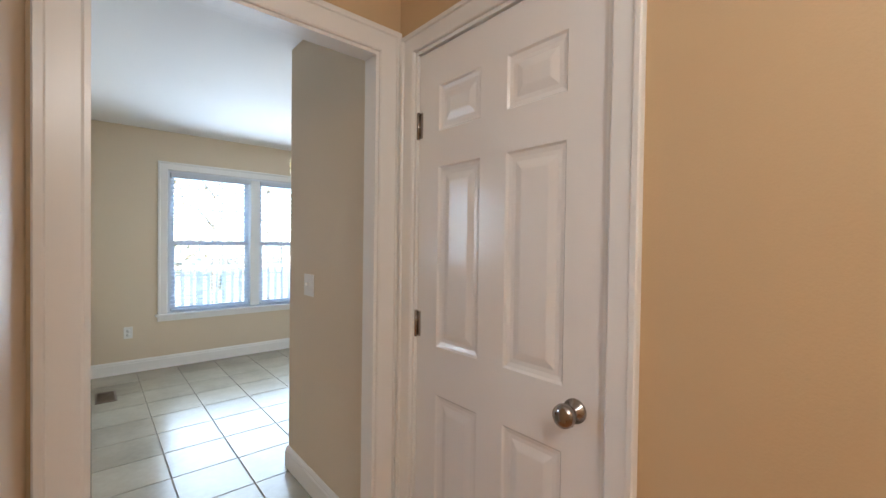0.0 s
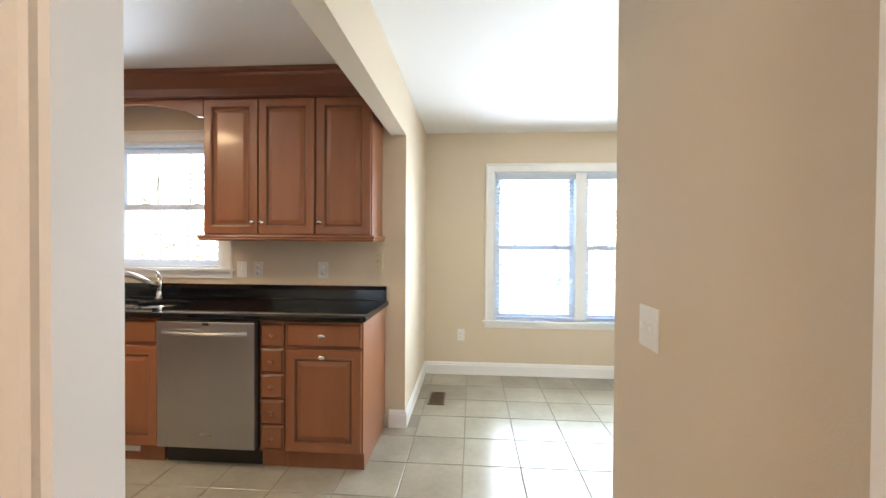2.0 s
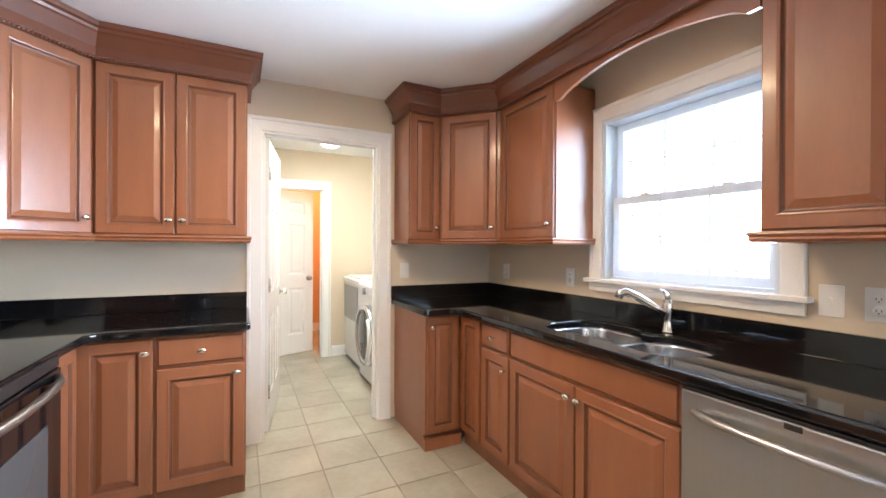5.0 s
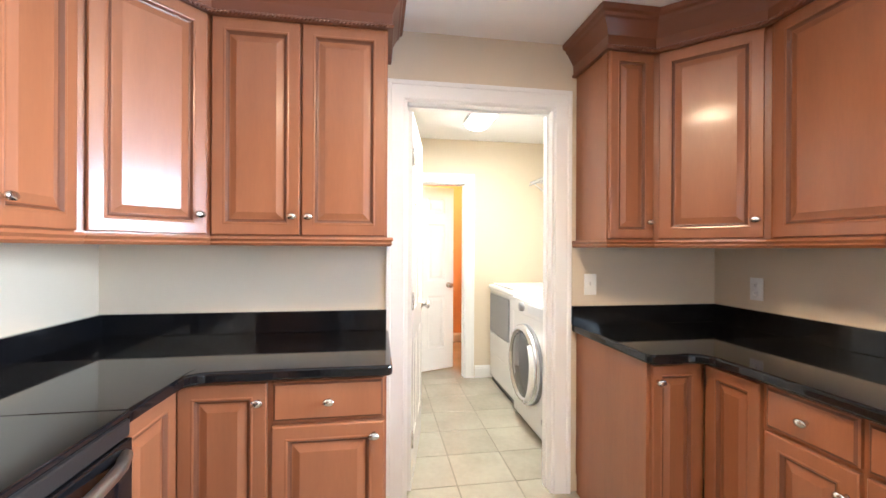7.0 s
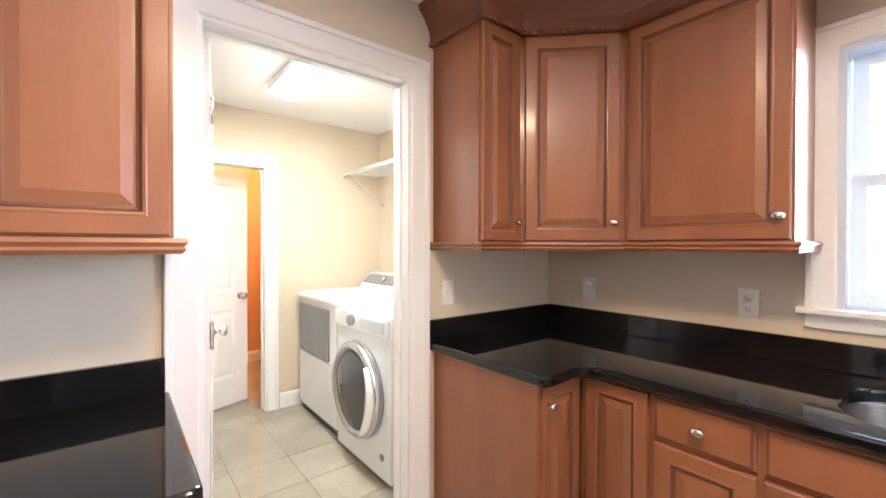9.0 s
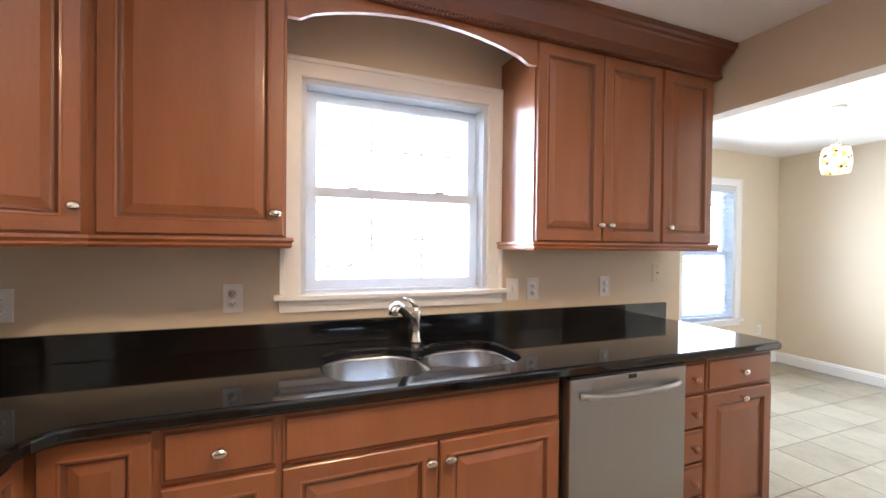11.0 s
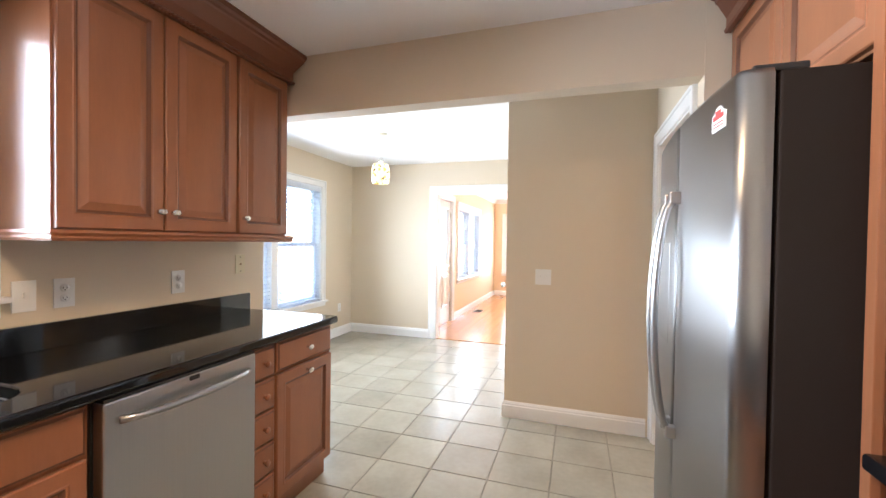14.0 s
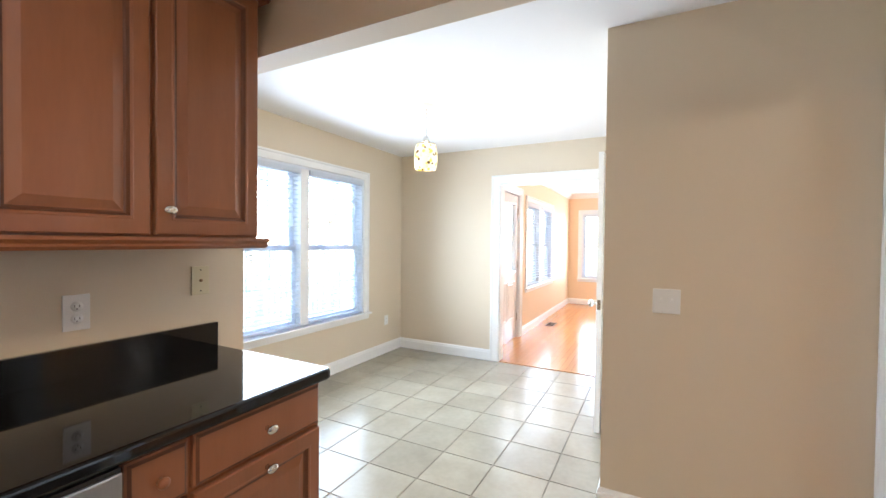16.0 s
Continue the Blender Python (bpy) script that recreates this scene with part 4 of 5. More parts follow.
# ---- range ----
rg = thing("range", "black and stainless steel electric range with glass cooktop", "range", pose(0.96, -3.20, 0))
part("body", boxes((0.004, 0.756, 0.01, 0.62, 0.0, 0.90)), BLACK, rg)
part("cooktop", boxes((0.0, 0.76, 0.005, 0.655, 0.901, 0.918), bev=0.004), GLASSB, rg)
part("oven_door", boxes((0.006, 0.754, 0.621, 0.665, 0.22, 0.853), bev=0.006), GLASSB, rg)
part("oven_window", boxes((0.13, 0.63, 0.664, 0.6675, 0.36, 0.68), bev=0.001), OVENG, rg, "grey reflective oven window")
part("control_trim", boxes((0.006, 0.754, 0.621, 0.66, 0.857, 0.90), bev=0.006), BLACK, rg)
part("drawer", boxes((0.006, 0.754, 0.621, 0.66, 0.06, 0.215), bev=0.006), STEEL, rg)
part("handle", tube([(0.04 + 0.68 * i / 12, 0.668 + 0.045 * math.sin(math.pi * i / 12) ** 0.5, 0.822) for i in range(13)], 0.015, 12), STEEL, rg)
part("backguard", boxes((0.0, 0.76, 0.002, 0.06, 0.918, 1.10), bev=0.006), BLACK, rg)

# ---- refrigerator ----
fx0, fx1, fyb, fyf = 2.478, 3.392, -3.17, -2.383
fr = thing("refrigerator", "side-by-side stainless steel refrigerator with dark sides", "refrigerator")
part("body", boxes((fx0, fx1, fyb, fyf, 0.03, 1.755), bev=0.006), FSIDE, fr)
part("base_grille", boxes((fx0 + 0.01, fx1 - 0.01, fyf - 0.02, fyf + 0.02, 0.0, 0.075)), BLACK, fr)


def fridge_door(x0, x1):
    """A gently bowed steel door, front toward +y."""
    bm = bmesh.new()
    rad = 0.022

    def front(x):
        u = (x - (fx0 + fx1) / 2) / ((fx1 - fx0) / 2)
        return fyf + 0.082 + 0.026 * (1 - u * u)
    rows = []
    for z, ins in ((0.085, 0.008), (0.095, 0.0), (1.75, 0.0), (1.765, 0.008)):
        a0, a1 = x0 + ins, x1 - ins
        line = [(a0, fyf + 0.010)]
        line += [(a0 + rad * (1 - math.cos(radians(15 * k))), front(a0 + rad) - ins - rad * (1 - math.sin(radians(15 * k)))) for k in range(6)]
        line += [(x, front(x) - ins) for x in (a0 + rad + (a1 - a0 - 2 * rad) * k / 12 for k in range(13))]
        line += [(a1 - rad * (1 - math.cos(radians(15 * k))), front(a1 - rad) - ins - rad * (1 - math.sin(radians(15 * k)))) for k in range(5, -1, -1)]
        line.append((a1, fyf + 0.010))
        rows.append([bm.verts.new((x, y, z)) for x, y in line])
    for a, b in zip(rows, rows[1:]):
        for i in range(len(a) - 1):
            bm.faces.new((a[i], a[i + 1], b[i + 1], b[i])).smooth = True
        bm.faces.new((a[-1], a[0], b[0], b[-1]))
    bm.faces.new(rows[0])
    bm.faces.new(rows[-1])
    bmesh.ops.recalc_face_normals(bm, faces=bm.faces)
    return bm


split = 2.945
d1 = part("refrigerator_door", fridge_door(fx0, split - 0.003), FSTEEL, fr)
d2 = part("freezer_door", fridge_door(split + 0.003, fx1), FSTEEL, fr)
for d, x in ((d1, split - 0.04), (d2, split + 0.04)):
    pts = [(x, fyf + 0.118 + 0.060 * math.sin(math.pi * i / 16) ** 0.5, 0.695 + 0.83 * i / 16) for i in range(17)]
    h = part("handle", tube(pts, 0.0115, 12), STEEL, d, "long curved bar handle")
    part("handle_cap", boxes((x - 0.015, x + 0.015, fyf + 0.098, fyf + 0.140, 0.690, 0.732), bev=0.006), STEEL, h)
    part("handle_cap", boxes((x - 0.015, x + 0.015, fyf + 0.098, fyf + 0.140, 1.488, 1.530), bev=0.006), STEEL, h)
part("hinge_cover", boxes((fx0 + 0.01, fx0 + 0.10, fyf - 0.06, fyf + 0.05, 1.757, 1.775), bev=0.005), BLACK, fr)
part("hinge_cover", boxes((fx1 - 0.10, fx1 - 0.01, fyf - 0.06, fyf + 0.05, 1.757, 1.775), bev=0.005), BLACK, fr)
part("dispenser", boxes((split + 0.10, split + 0.33, fyf + 0.06, fyf + 0.1075, 0.98, 1.36), bev=0.004), FSTEEL, fr, "steel-framed ice and water dispenser")
REDP = mat("red_print", (0.75, 0.04, 0.03), 0.5)
MAG = mat("magnet_white", (0.8, 0.79, 0.77), 0.5)
bm = bmesh.new()
ol = [(-0.038, -0.028), (0.038, -0.028), (0.040, 0.014), (0.023, 0.020), (0.010, 0.032), (-0.010, 0.032), (-0.023, 0.020), (-0.040, 0.014)]
lo, hi = [bm.verts.new((x, 0.0, z)) for x, z in ol], [bm.verts.new((x, 0.004, z)) for x, z in ol]
bm.faces.new(lo), bm.faces.new(hi)
for i in range(len(ol)):
    bm.faces.new((lo[i], lo[(i + 1) % len(ol)], hi[(i + 1) % len(ol)], hi[i]))
bmesh.ops.recalc_face_normals(bm, faces=bm.faces)
mg = solid("refrigerator_magnet", bm, MAG, "white house-shaped magnet with red print on the refrigerator door", "magnet", m=pose(2.57, fyf + 0.0922, 1.675, 0, 0, 5.0))
part("print", boxes((-0.031, 0.031, 0.004, 0.0052, 0.0, 0.012), (-0.016, 0.016, 0.004, 0.0052, 0.012, 0.023), (-0.031, 0.031, 0.004, 0.0052, -0.019, -0.016), (-0.028, 0.028, 0.004, 0.0052, -0.011, -0.008)), REDP, mg)
# tall end panel and cabinet above the refrigerator
t = thing("cabinet_over_refrigerator", "reddish-brown wall cabinet with two doors above the refrigerator", "cabinet", group="kitchen wall cabinets")
t.matrix_basis = SOUTH
part("body", boxes((-3.395, -2.472, -0.62, -0.004, 1.795, UT)), WOOD, t)
part("side_panel", boxes((-2.471, -2.448, -0.635, -0.003, 0.0, UT)), WOOD, t)
part("end_stile", boxes((-2.474, -2.440, -0.655, -0.6355, 0.0, UT), bev=0.002), WOOD, t)
cab_door(t, -3.388, -2.938, 1.803, UT - 0.012, -0.62, (-2.965, 1.84))
cab_door(t, -2.930, -2.48, 1.803, UT - 0.012, -0.62, (-2.90, 1.84))
solid("crown_moulding", sweep([(3.398, -2.558), (2.446, -2.558), (2.446, -3.197)], CR), CROWN, "dark reddish-brown crown moulding above the refrigerator", "crown moulding")

# ---- plates ----


def outlet(x, z, m0, label="white duplex outlet plate", kind="outlet", mats=(PLATE, SLOT)):
    t = thing("wall_" + kind, label, kind if kind != "outlet" else "outlet", m0 @ pose(x, 0, z), group="wall plates")
    w = 0.116 if kind == "double_switch" else 0.072
    part("plate", boxes((-w / 2, w / 2, -0.006, 0.0, -0.058, 0.058), bev=0.002), mats[0], t)
    if kind == "outlet":
        for s in (-0.02, 0.02):
            f = part("socket", lathe([(0.0165, 0.0), (0.0165, 0.009), (0.001, 0.009)], 16, "Y"), mats[0], t, at=pose(0, 0, s))
            part("slot", boxes((-0.0075, -0.0055, -0.0096, -0.009, -0.003, 0.005), (0.0055, 0.0075, -0.0096, -0.009, -0.003, 0.005), (-0.002, 0.002, -0.0096, -0.009, -0.010, -0.006)), SLOT, f)
    elif kind == "jack":
        part("socket", lathe([(0.006, 0.0), (0.006, 0.012), (0.001, 0.012)], 10, "Y"), BRONZE, t)
    else:
        for x in ((-0.023, 0.023) if kind == "double_switch" else (0,)):
            part("toggle", boxes((x - 0.005, x + 0.005, -0.016, -0.005, -0.006, 0.014), bev=0.002), mats[0], t)
    part("screw", boxes((-0.003, 0.003, -0.0068, -0.006, -0.045, -0.040), (-0.003, 0.003, -0.0068, -0.006, 0.040, 0.045)), SLOT if mats[0] is ALMOND else mats[0], t)
    return t


for x, k in ((0.270, "outlet"), (0.986, "outlet"), (2.295, "switch"), (2.42, "outlet"), (2.91, "outlet")):
    outlet(x, 1.125, I0, "white outlet plate above the backsplash" if k == "outlet" else "white switch plate above the backsplash", k)
outlet(3.315, 1.197, I0, "almond-coloured telephone jack plate", "jack", (ALMOND, SLOT))
outlet(-0.778, 1.133, WEST, "white switch plate beside the laundry door", "switch")
outlet(3.884, 0.40, pose(0, 1.235, 0), "white duplex outlet near the floor")
outlet(6.37, 0.40, pose(0, 1.235, 0), "white duplex outlet near the floor")
outlet(1.715, 1.095, pose(4.488, 0, 0, 0, 0, -90), "white double switch plate on the beige wall", "double_switch")

# toe-kick register under the sink
tr = thing("toe_kick_register", "white metal register in the toe kick", "vent", pose(1.86, -0.571, 0.072))
part("frame", boxes((-0.13, 0.13, -0.006, 0.0, -0.018, -0.013), (-0.13, 0.13, -0.006, 0.0, 0.013, 0.018), (-0.13, -0.12, -0.006, 0.0, -0.013, 0.013), (0.12, 0.13, -0.006, 0.0, -0.013, 0.013)), PLATE, tr)
for i in range(3):
    part("slat", boxes((-0.12, 0.12, -0.005, 0.0, -0.010 + 0.008 * i, -0.005 + 0.008 * i)), PLATE, tr)

# floor registers
for (x, y), m0 in (((3.70, 0.56), 0), ((9.1, -0.16), 90)):
    t = thing("floor_register", "brown metal floor register", "vent", pose(x, y, 0.001 if m0 == 0 else 0.007, 0, 0, m0), group="floor registers")
    part("frame", boxes((-0.07, 0.07, -0.14, -0.125, 0, 0.006), (-0.07, 0.07, 0.125, 0.14, 0, 0.006), (-0.07, -0.055, -0.125, 0.125, 0, 0.006), (0.055, 0.07, -0.125, 0.125, 0, 0.006)), VENT, t)
    for i in range(12):
        part("slat", boxes((-0.055, 0.055, -0.117 + 0.021 * i, -0.108 + 0.021 * i, 0.0, 0.004)), VENT, t)

# ---- lamps ----
pl = thing("pendant_lamp", "pendant lamp with amber mosaic glass shade", "lamp", pose(5.09, -0.045, 0))
part("canopy", lathe([(0.001, 2.4395), (0.062, 2.4395), (0.060, 2.425), (0.03, 2.412), (0.008, 2.408), (0.001, 2.408)], 22), CANOPY, pl)
part("stem", lathe([(0.004, 2.36), (0.004, 2.18)], 10), CHROME, pl)
part("chain_link", lathe([(0.003, 2.412), (0.010, 2.402), (0.010, 2.372), (0.003, 2.358)], 10), CHROME, pl)
part("socket_cap", lathe([(0.001, 2.195), (0.02, 2.19), (0.028, 2.16), (0.03, 2.15), (0.001, 2.15)], 16), CHROME, pl)
prof = [(0.070, 2.130), (0.076, 2.130), (0.088, 2.085), (0.093, 2.035), (0.091, 1.985), (0.080, 1.934), (0.076, 1.932), (0.086, 1.985), (0.088, 2.035), (0.083, 2.083), (0.070, 2.126)]
part("shade", lathe(prof, 28), MOSAIC, pl, "cream, amber and brown mosaic glass shade")
part("rim", lathe([(0.070, 2.131), (0.078, 2.131), (0.0775, 2.126), (0.071, 2.126)], 28), BRONZE, pl, "thin dark rim")
for a in range(3):
    part("spoke", tube([(0.02 * math.cos(a * 2.094), 0.02 * math.sin(a * 2.094), 2.152), (0.073 * math.cos(a * 2.094), 0.073 * math.sin(a * 2.094), 2.129)], 0.002, 6), CHROME, pl)
part("bulb", lathe([(0.001, 1.97), (0.022, 1.98), (0.03, 2.01), (0.022, 2.05), (0.012, 2.08), (0.012, 2.15), (0.001, 2.15)], 14), mat("warm_bulb", (0.9, 0.85, 0.7), 0.4, emit=(1, 0.80, 0.5), power=2.4), pl)
lamp("pendant_light", "POINT", 1.0, pose(5.09, -0.045, 2.17), (1.0, 0.86, 0.64), 0.03)

kl = thing("ceiling_lamp", "flush ceiling lamp with amber glass bowl", "lamp", pose(1.52, -1.60, 0))
part("pan", lathe([(0.001, 2.4395), (0.138, 2.4395), (0.145, 2.428), (0.14, 2.416), (0.001, 2.416)], 28), BRONZE, kl)
part("bowl", lathe([(0.135, 2.418), (0.142, 2.408), (0.135, 2.396), (0.105, 2.384), (0.06, 2.377), (0.015, 2.374), (0.001, 2.374)], 32), SHADE, kl, "glowing amber glass bowl")
lamp("kitchen_light", "AREA", 2.4, pose(1.52, -1.60, 2.35), (1.0, 0.68, 0.36), 0.26, 0.26)

# added lamp, never in view, that brightens the hall walls and door
hl = thing("ceiling_lamp", "flush hall ceiling lamp with bowl, added out of view to light the hall", "lamp", pose(3.55, -4.55, 0))
part("pan", lathe([(0.001, 2.4395), (0.14, 2.4395), (0.145, 2.42), (0.14, 2.41), (0.001, 2.41)], 28), BRONZE, hl)
part("bowl", lathe([(0.14, 2.412), (0.15, 2.395), (0.14, 2.365), (0.105, 2.338), (0.05, 2.322), (0.001, 2.318)], 32), SHADE, hl)
lamp("hall_fill_light", "POINT", 5.0, pose(3.55, -4.55, 2.2), (1.0, 0.915, 0.79), 0.2)

# lamp added beyond the opening to lift the dark living room walls
ll = thing("ceiling_lamp", "flush living room ceiling lamp with white bowl, added to brighten the room", "lamp", pose(9.2, -1.9, 0))
part("pan", lathe([(0.001, 2.4395), (0.17, 2.4395), (0.175, 2.42), (0.17, 2.41), (0.001, 2.41)], 28), PLATE, ll)
part("bowl", lathe([(0.17, 2.412), (0.18, 2.395), (0.165, 2.36), (0.12, 2.33), (0.05, 2.315), (0.001, 2.312)], 32), BULB, ll)
lamp("living_fill_light", "POINT", 5, pose(9.2, -1.9, 2.2), (1.0, 0.82, 0.6), 0.15)

# laundry ceiling fixture
fl = thing("fluorescent_fixture", "white fluorescent ceiling fixture with wrap lens", "ceiling light", pose(-0.75, -1.10, 0))
part("housing", boxes((-0.62, 0.62, -0.11, 0.11, 2.40, 2.4395)), APPL, fl)
bm = bmesh.new()
cyl(bm, (-0.60, 0, 2.398), (0.60, 0, 2.398), 0.10, seg=24)
bmesh.ops.scale(bm, vec=(1, 1, 0.5), verts=bm.verts, space=Matrix.Translation((0, 0, -2.398)))
part("lens", bm, BULB, fl, "glowing white lens")
lamp("laundry_light", "AREA", 1.8, pose(-0.75, -1.10, 2.34), (1.0, 0.94, 0.76), 1.15, 0.18)
lamp("bath_light", "POINT", 3.0, pose(-2.9, -1.3, 2.1), (1.0, 0.50, 0.20), 0.15)

# ---- laundry machines ----
ma = thing("dryer", "white top-console laundry machine with grey front window", "laundry machine", pose(-1.93, -0.05, 0))
part("cabinet", boxes((0, 0.735, -0.755, -0.02, 0.05, 0.925), bev=0.014), APPL, ma)
part("base", boxes((0.02, 0.715, -0.735, -0.03, 0.0, 0.06)), BLACK, ma)
part("top", boxes((-0.004, 0.739, -0.775, -0.02, 0.926, 0.965), bev=0.014), APPL, ma)
part("lid", boxes((0.05, 0.685, -0.74, -0.22, 0.966, 0.984), bev=0.008), APPL, ma)
part("window", boxes((0.055, 0.625, -0.768, -0.757, 0.51, 0.885), bev=0.012), GREYP, ma, "grey translucent front window")
part("door", boxes((0.03, 0.665, -0.766, -0.756, 0.30, 0.50), bev=0.008), APPL, ma)
bm = bmesh.new()
cs = [(-0.20, 0.966), (-0.185, 1.02), (-0.10, 1.105), (-0.03, 1.115), (-0.02, 1.10), (-0.02, 0.966)]
a = [bm.verts.new((0.0, y, z)) for y, z in cs]
b = [bm.verts.new((0.735, y, z)) for y, z in cs]
bm.faces.new(a), bm.faces.new(b)
for i in range(6):
    bm.faces.new((a[i], a[(i + 1) % 6], b[(i + 1) % 6], b[i]))
bmesh.ops.recalc_face_normals(bm, faces=bm.faces)
bmesh.ops.bevel(bm, geom=bm.edges[:], offset=0.008, segments=2, affect="EDGES")
con = part("console", bm, APPL, ma)
part("control_panel", boxes((0.05, 0.685, -0.006, 0.0, 0.004, 0.105), bev=0.003), GREYP, con, at=pose(0, -0.187, 1.022, -45, 0, 0))
part("dial", lathe([(0.03, 0.0), (0.028, 0.02), (0.001, 0.022)], 18, "Y"), CHROME, con, at=pose(0.37, -0.152, 1.066, -45, 0, 0))

mb = thing("washing_machine", "white front-loading washer with chrome-ringed round door", "washing machine", pose(-1.10, -0.07, 0))
part("cabinet", boxes((0, 0.69, -0.77, -0.02, 0.03, 0.965), bev=0.018), APPL, mb)
part("foot", boxes((0.04, 0.65, -0.72, -0.06, 0.0, 0.032)), BLACK, mb)
part("control_panel", boxes((0.01, 0.68, -0.782, -0.768, 0.83, 0.945), bev=0.008), APPL, mb)
part("display", boxes((0.36, 0.64, -0.786, -0.781, 0.86, 0.925), bev=0.002), SILVER, mb)
part("dial", lathe([(0.035, 0.0), (0.034, 0.025), (0.026, 0.030), (0.001, 0.031)], 22, "Y"), GREYP, mb, at=pose(0.25, -0.782, 0.89))
RING = mat("grey_chrome", (0.70, 0.71, 0.73), 0.22, 1.0, var=0.03)
SMOKE = mat("smoked_door_glass", (0.07, 0.07, 0.075), 0.08, var=0.1, scale=3)
dd = part("door", lathe([(0.285, 0.0), (0.29, 0.02), (0.285, 0.03)], 40, "Y"), GREYP, mb, "dark grey door rim", at=pose(0.335, -0.768, 0.485))
part("door_ring", lathe([(0.287, 0.022), (0.285, 0.05), (0.268, 0.066), (0.248, 0.064), (0.238, 0.05)], 40, "Y"), RING, dd, "bright chrome door ring")
part("door_glass", lathe([(0.242, 0.05), (0.21, 0.058), (0.13, 0.070), (0.06, 0.075), (0.001, 0.076)], 40, "Y"), SMOKE, dd, "smoked grey door glass")
# crescent grip following the ring on the latch side
bm = bmesh.new()
rows = []
for i in range(13):
    a = radians(-62 + 104 * i / 12)
    wd = 0.012 + 0.058 * math.sin(math.pi * i / 12) ** 0.8
    ro = 0.272
    rows.append([bm.verts.new((r * math.cos(a), y, r * math.sin(a))) for r, y in ((ro, -0.052), (ro, -0.074), (ro - wd * 0.5, -0.088), (ro - wd, -0.078), (ro - wd, -0.056))])
for a, b in zip(rows, rows[1:]):
    for k in range(5):
        bm.faces.new((a[k], a[(k + 1) % 5], b[(k + 1) % 5], b[k])).smooth = True
bm.faces.new(rows[0]), bm.faces.new(rows[-1])
bmesh.ops.recalc_face_normals(bm, faces=bm.faces)
part("door_handle", bm, APPL, dd, "white crescent grip")
part("badge", lathe([(0.02, 0.0), (0.02, 0.004), (0.001, 0.004)], 14, "Y"), GREYP, mb, at=pose(0.60, -0.770, 0.16))

# wire shelf over the machines
ws = thing("wire_shelf", "white wire shelf with hanging rail above the laundry machines", "shelf", pose(0, 0, 0))
for i in range(12):
    part("wire", tube([(-1.98, -0.02 - 0.032 * i, 2.02), (-0.13, -0.02 - 0.032 * i, 2.02)], 0.003 if i else 0.005, 6), APPL, ws)
part("front_rail", tube([(-1.98, -0.375, 1.99), (-0.13, -0.375, 1.99)], 0.006, 8), APPL, ws)
for i in range(36):
    x = -1.97 + 0.052 * i
    part("cross_wire", boxes((x - 0.002, x + 0.002, -0.375, -0.003, 2.016, 2.020), (x - 0.002, x + 0.002, -0.377, -0.373, 1.99, 2.018)), APPL, ws)
for x in (-1.9, -1.05, -0.3):
    part("bracket", tube([(x, -0.37, 2.01), (x, -0.004, 1.73)], 0.006, 8), APPL, ws)

for k in range(5):
    solid("closet_shelf", boxes((-3.40, -2.25, -0.74, -0.421, 0.40 + 0.36 * k, 0.418 + 0.36 * k)), TRIM, "white closet shelf in the small room", "shelf", group="closet shelves")

# ---- living room, seen through the opening ----
t = thing("entry_door", "white half-glazed exterior door with dark hinges", "door", pose(0, 0.085, 0), kind="structure")
lf = part("door_leaf", boxes((7.055, 7.175, 0, 0.045, 0.012, 2.02), (7.835, 7.955, 0, 0.045, 0.012, 2.02), (7.175, 7.835, 0, 0.045, 0.012, 0.97), (7.175, 7.835, 0, 0.045, 1.88, 2.02)), DOORW, t)
part("pane", boxes((7.175, 7.835, 0.018, 0.026, 0.97, 1.88)), GLASS, lf).visible_shadow = False
for a, b in ((7.175, 7.485), (7.525, 7.835)):
    part("panel", rings_panel(b - a, 0.55, [(0, 0), (0.0, 0.004), (0.02, 0.008), (0.04, 0.0), (0.06, 0.006)]), DOORW, lf, at=pose(a, 0, 0.28))
part("glazing_bead", casing_bm(7.175, 7.835, 1.88, 0.03, z0=0.97, bottom=True), DOORW, lf)
part("door_knob", lathe([(0.03, 0.0), (0.03, 0.006), (0.012, 0.01), (0.012, 0.03), (0.027, 0.042), (0.02, 0.058), (0.001, 0.06)], 16, "Y"), BRONZE, lf, at=pose(7.115, 0, 0.93))
part("deadbolt", lathe([(0.028, 0.0), (0.028, 0.012), (0.001, 0.014)], 16, "Y"), BRONZE, lf, at=pose(7.115, 0, 1.10))
for z in (0.3, 1.05, 1.8):
    part("hinge", boxes((7.948, 7.966, -0.006, 0.002, z - 0.05, z + 0.05)), BRONZE, lf)
door_frame("door_frame_entry", 7.04, 7.97, 2.04, pose(0, 0.05, 0), 0.12, both=False)
solid("crown_living", sweep([(6.81, 0.05), (11.70, 0.05), (11.70, -4.6)], [(0.0, 2.34), (0.015, 2.34), (0.03, 2.37), (0.07, 2.41), (0.085, 2.425), (0.085, 2.436), (0.0, 2.436)]), TRIM, "white crown moulding in the living room", "crown moulding", "structure")

# ---- outdoors ----
solid("ground", boxes((-150, 150, 1.4, 250, -1.2, -0.9), (11.9, 150, -100, 1.4, -1.2, -0.9)), GROUND, "lawn outside the house", "ground", "structure")
deck = solid("deck", boxes((3.2, 12.6, 1.42, 4.2, -0.2, -0.12)), DECK, "weathered wooden deck outside the dining room", "deck", "structure")


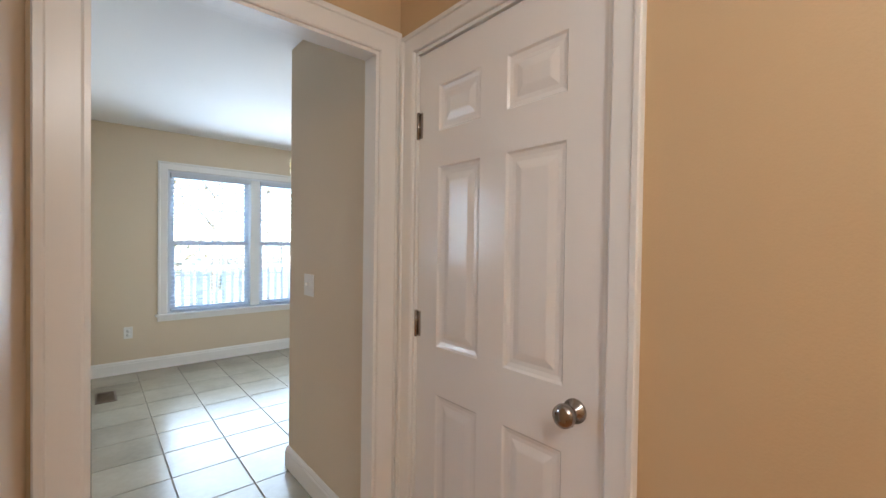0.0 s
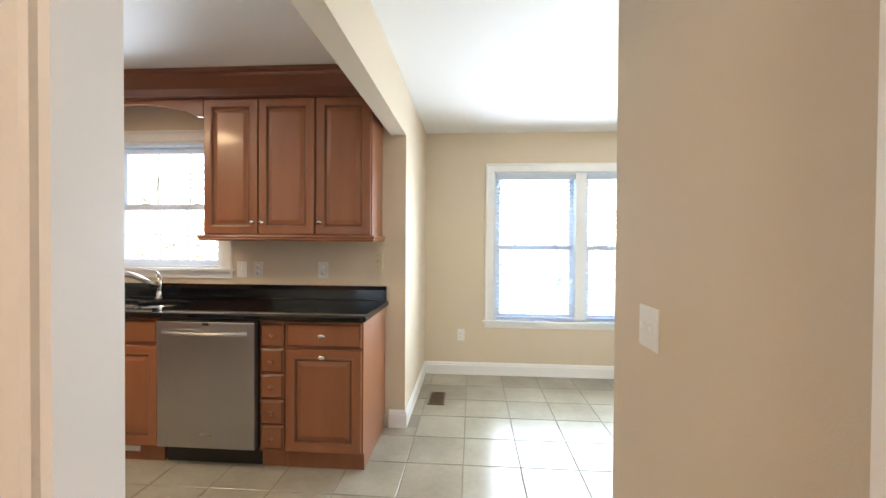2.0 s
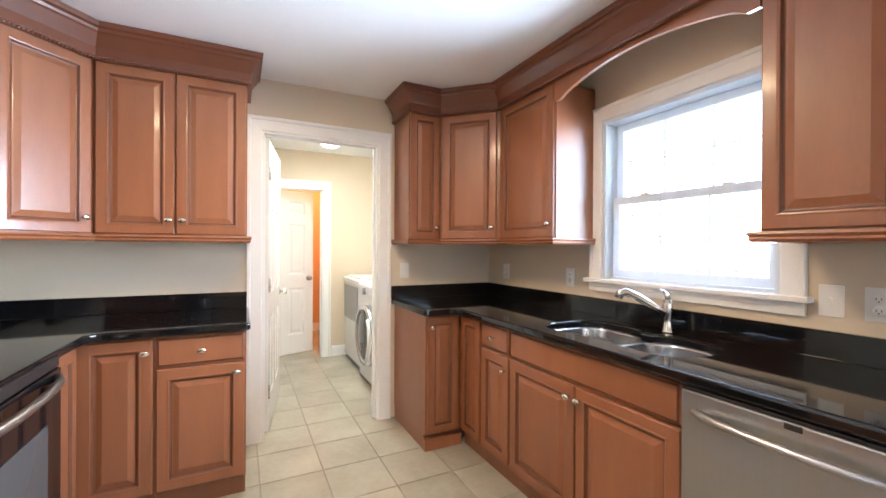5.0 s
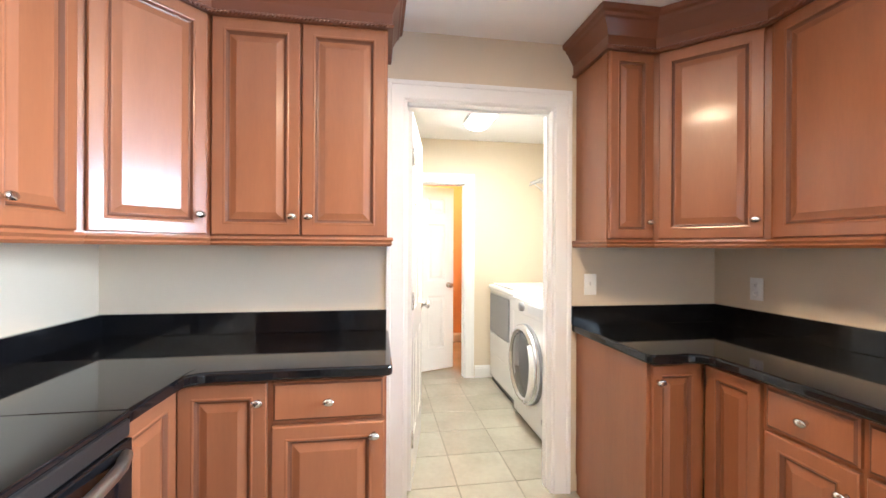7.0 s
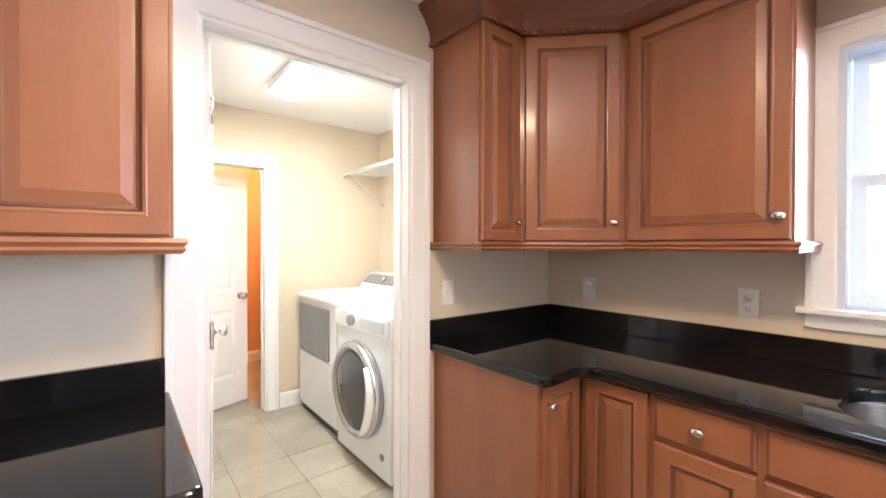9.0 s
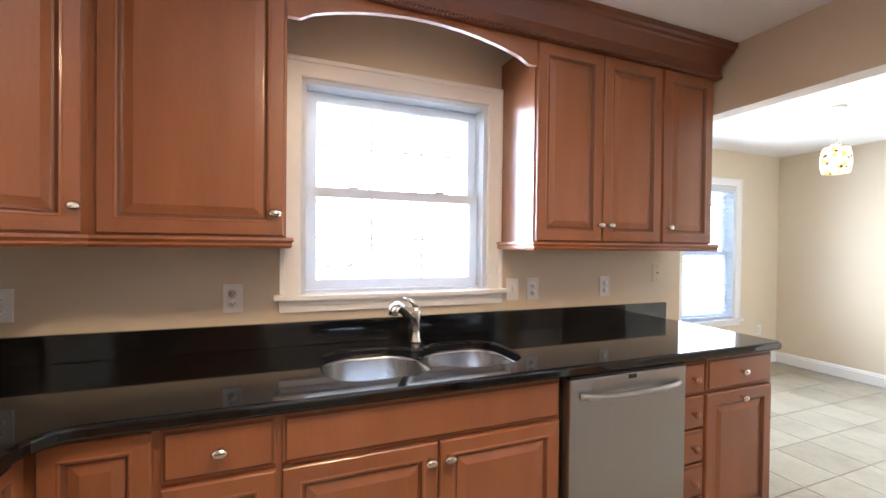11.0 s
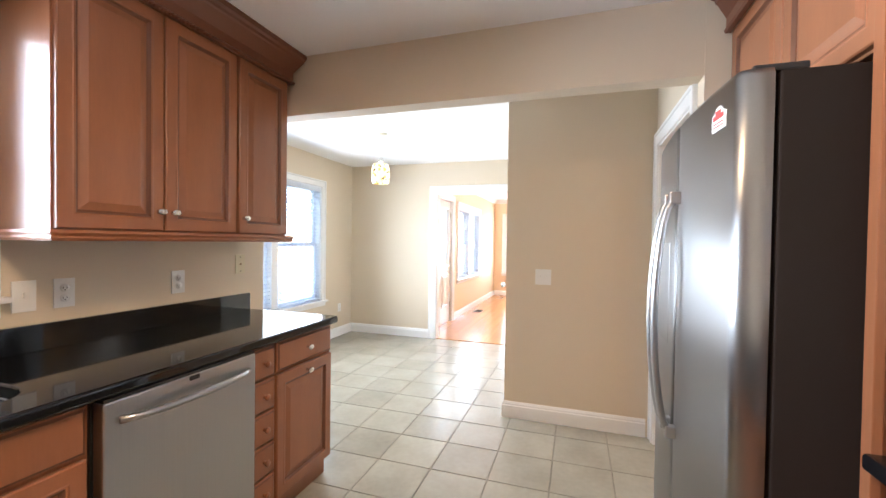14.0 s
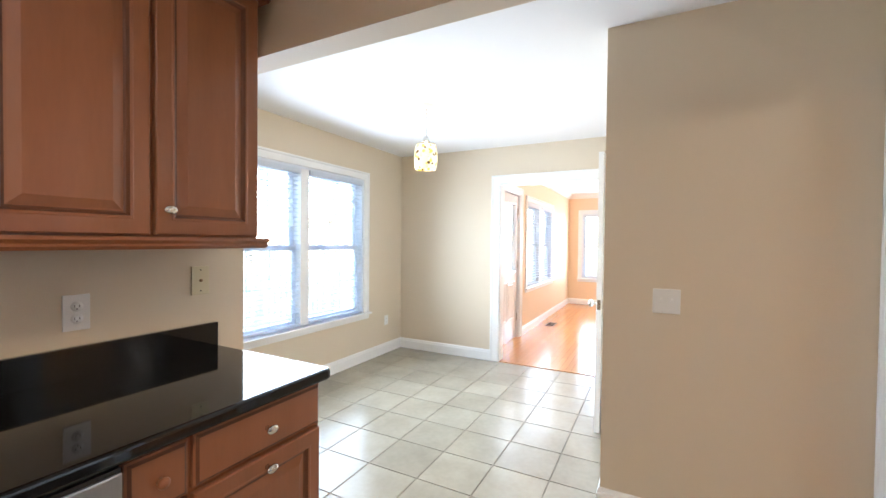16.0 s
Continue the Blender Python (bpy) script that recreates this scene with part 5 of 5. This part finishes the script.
def railing(x0, x1, y):
    t = thing("deck_railing", "white painted deck railing", "railing")
    part("top_rail", boxes((x0, x1, y - 0.07, y + 0.07, 0.84, 0.878)), DECK, t, "reddish weathered cap rail")
    part("bottom_rail", boxes((x0, x1, y - 0.025, y + 0.025, -0.04, 0.0)), TRIM, t)
    n = int((x1 - x0) / 0.125)
    me = mesh_of("baluster", boxes((-0.018, 0.018, -0.018, 0.018, 0.0, 0.84)), TRIM)
    for i in range(n):
        part("baluster", me, None, t, at=pose(x0 + 0.06 + 0.125 * i, y, 0))
    for i in range(int((x1 - x0) / 1.8) + 1):
        x = x0 + 1.8 * i
        part("post", boxes((x - 0.045, x + 0.045, y - 0.045, y + 0.045, -0.12, 0.95)), TRIM, t)


railing(3.2, 12.6, 4.1)


def tree(x, y, h, seed):
    rnd = random.Random(seed)
    t = thing("tree", "bare tree with a few autumn leaves", "tree", pose(x, y, -0.9), group="trees behind the house")
    b = tube([(0, 0, 0), (0.05, 0.02, h * 0.4), (0.0, 0.08, h * 0.75), (0.06, 0.0, h)], [0.17, 0.13, 0.07, 0.02], 8)
    for i in range(26):
        z = h * (0.3 + 0.65 * rnd.random())
        a = rnd.random() * 6.28
        L = (h - z) * 0.6 + 0.7
        p = Vector((math.cos(a), math.sin(a), 0))
        tube([(0.03, 0.02, z), tuple(p * L * 0.5 + Vector((0, 0, z + L * 0.35))), tuple(p * L + Vector((0, 0, z + L * 0.8)))], [0.045, 0.025, 0.008], 5, b)
    part("trunk", b, BARK, t)
    c = bmesh.new()
    for i in range(320):
        z = h * (0.35 + 0.7 * rnd.random())
        a, r = rnd.random() * 6.28, (0.3 + rnd.random() * 0.35) * (h * 1.05 - z * 0.7)
        p = Vector((math.cos(a) * r, math.sin(a) * r, z))
        u = Vector((rnd.uniform(-1, 1), rnd.uniform(-1, 1), rnd.uniform(-1, 1))).normalized() * 0.10
        w = u.orthogonal().normalized() * 0.06
        c.faces.new([c.verts.new(p + q) for q in (u, w, -u, -w)])
    part("crown", c, LEAF, t)


for i in range(9):
    tree(-9 + 4.1 * i + (i * 37 % 7) * 0.3, 13 + (i * 53 % 11), 7 + (i * 29 % 5), i)



def woods():
    """The bare wood behind the houses, added also to block the bright horizon: many thin trunks, branches and leaf
    clumps in one mesh.
    """
    rnd = random.Random(5)
    bm = bmesh.new()
    for i in range(320):
        x, y = rnd.uniform(-45, 75), rnd.uniform(26, 48)
        h, r = rnd.uniform(4, 7.5), rnd.uniform(0.05, 0.13)
        lean = rnd.uniform(-0.5, 0.5)
        a = [bm.verts.new((x + r * math.cos(k * 2.094), y + r * math.sin(k * 2.094), -0.9)) for k in range(3)]
        tip = bm.verts.new((x + lean, y, h))
        for k in range(3):
            bm.faces.new((a[k], a[(k + 1) % 3], tip))
        for b in range(9):
            z = h * rnd.uniform(0.25, 0.85)
            d, L = rnd.uniform(0, 6.28), (h - z) * 0.5 + 0.8
            p = Vector((x + lean * z / h, y, z))
            q = p + Vector((math.cos(d) * L, math.sin(d) * L, L * 0.7))
            w = Vector((0, 0, r * 0.5))
            bm.faces.new([bm.verts.new(v) for v in (p - w, p + w, q)])
    for i in range(3500):
        c = Vector((rnd.uniform(-45, 75), rnd.uniform(26, 48), rnd.uniform(-0.5, 1) ** 2 * 8 - 0.5))
        u = Vector((rnd.uniform(-1, 1), rnd.uniform(-1, 1), rnd.uniform(-1, 1))).normalized() * rnd.uniform(0.15, 0.45)
        w = u.orthogonal().normalized() * rnd.uniform(0.1, 0.3)
        f = bm.faces.new([bm.verts.new(c + q) for q in (u, w, -u, -w)])
        f.material_index = 1
    return bm


solid("far_woods", woods(), (BARK, LEAF), "bare autumn wood in the distance", "trees", "stuff")

# ---- floor tiles ----
PITCH, GAP = 0.3405, 0.006
TX, TY = 3.945, -0.468
floor = bpy.data.objects["floor"]
shared = {}
AREAS = [(0.0, 3.515, -3.20, 0.0), (3.515, 4.488, -2.54, 1.235), (4.488, 6.69, -1.435, 1.235), (-2.0, 0.0, -2.30, 0.0)]


def tile_mesh(w, d):
    key = (round(w, 3), round(d, 3))
    if key not in shared:
        bm = rings_panel(w, d, [(0.0, -0.006), (0.0, -0.0015), (0.002, 0.0), (0.0025, 0.0)])
        bmesh.ops.rotate(bm, verts=bm.verts, matrix=Matrix.Rotation(radians(-90), 3, "X"))
        bmesh.ops.recalc_face_normals(bm, faces=bm.faces)
        shared[key] = mesh_of("tile", bm, TILE)
    return shared[key]


for i in range(-18, 10):
    for j in range(-9, 6):
        x0, y0 = TX + PITCH * i + GAP / 2, TY + PITCH * j + GAP / 2
        x1, y1 = x0 + PITCH - GAP, y0 + PITCH - GAP
        cx, cy = (x0 + x1) / 2, (y0 + y1) / 2
        a = [q for q in AREAS if q[0] <= cx <= q[1] and q[2] <= cy <= q[3]]
        if not a:
            a = [q for q in AREAS if q[0] < x1 - 0.03 and x0 + 0.03 < q[1] and q[2] < y1 - 0.03 and y0 + 0.03 < q[3]]
        if not a:
            continue
        q = a[0]
        X0, X1, Y0, Y1 = x0, x1, y0, y1
        inside = lambda px, py: any(s[0] - 0.01 <= px <= s[1] + 0.01 and s[2] - 0.01 <= py <= s[3] + 0.01 for s in AREAS)
        if not inside(x0, cy):
            X0 = max(x0, q[0])
        if not inside(x1, cy):
            X1 = min(x1, q[1])
        if not inside(cx, y0):
            Y0 = max(y0, q[2])
        if not inside(cx, y1):
            Y1 = min(y1, q[3])
        if X1 - X0 < 0.02 or Y1 - Y0 < 0.02:
            continue
        part("tile", tile_mesh(X1 - X0, Y1 - Y0), None, floor, at=pose(X0, Y0, 0))
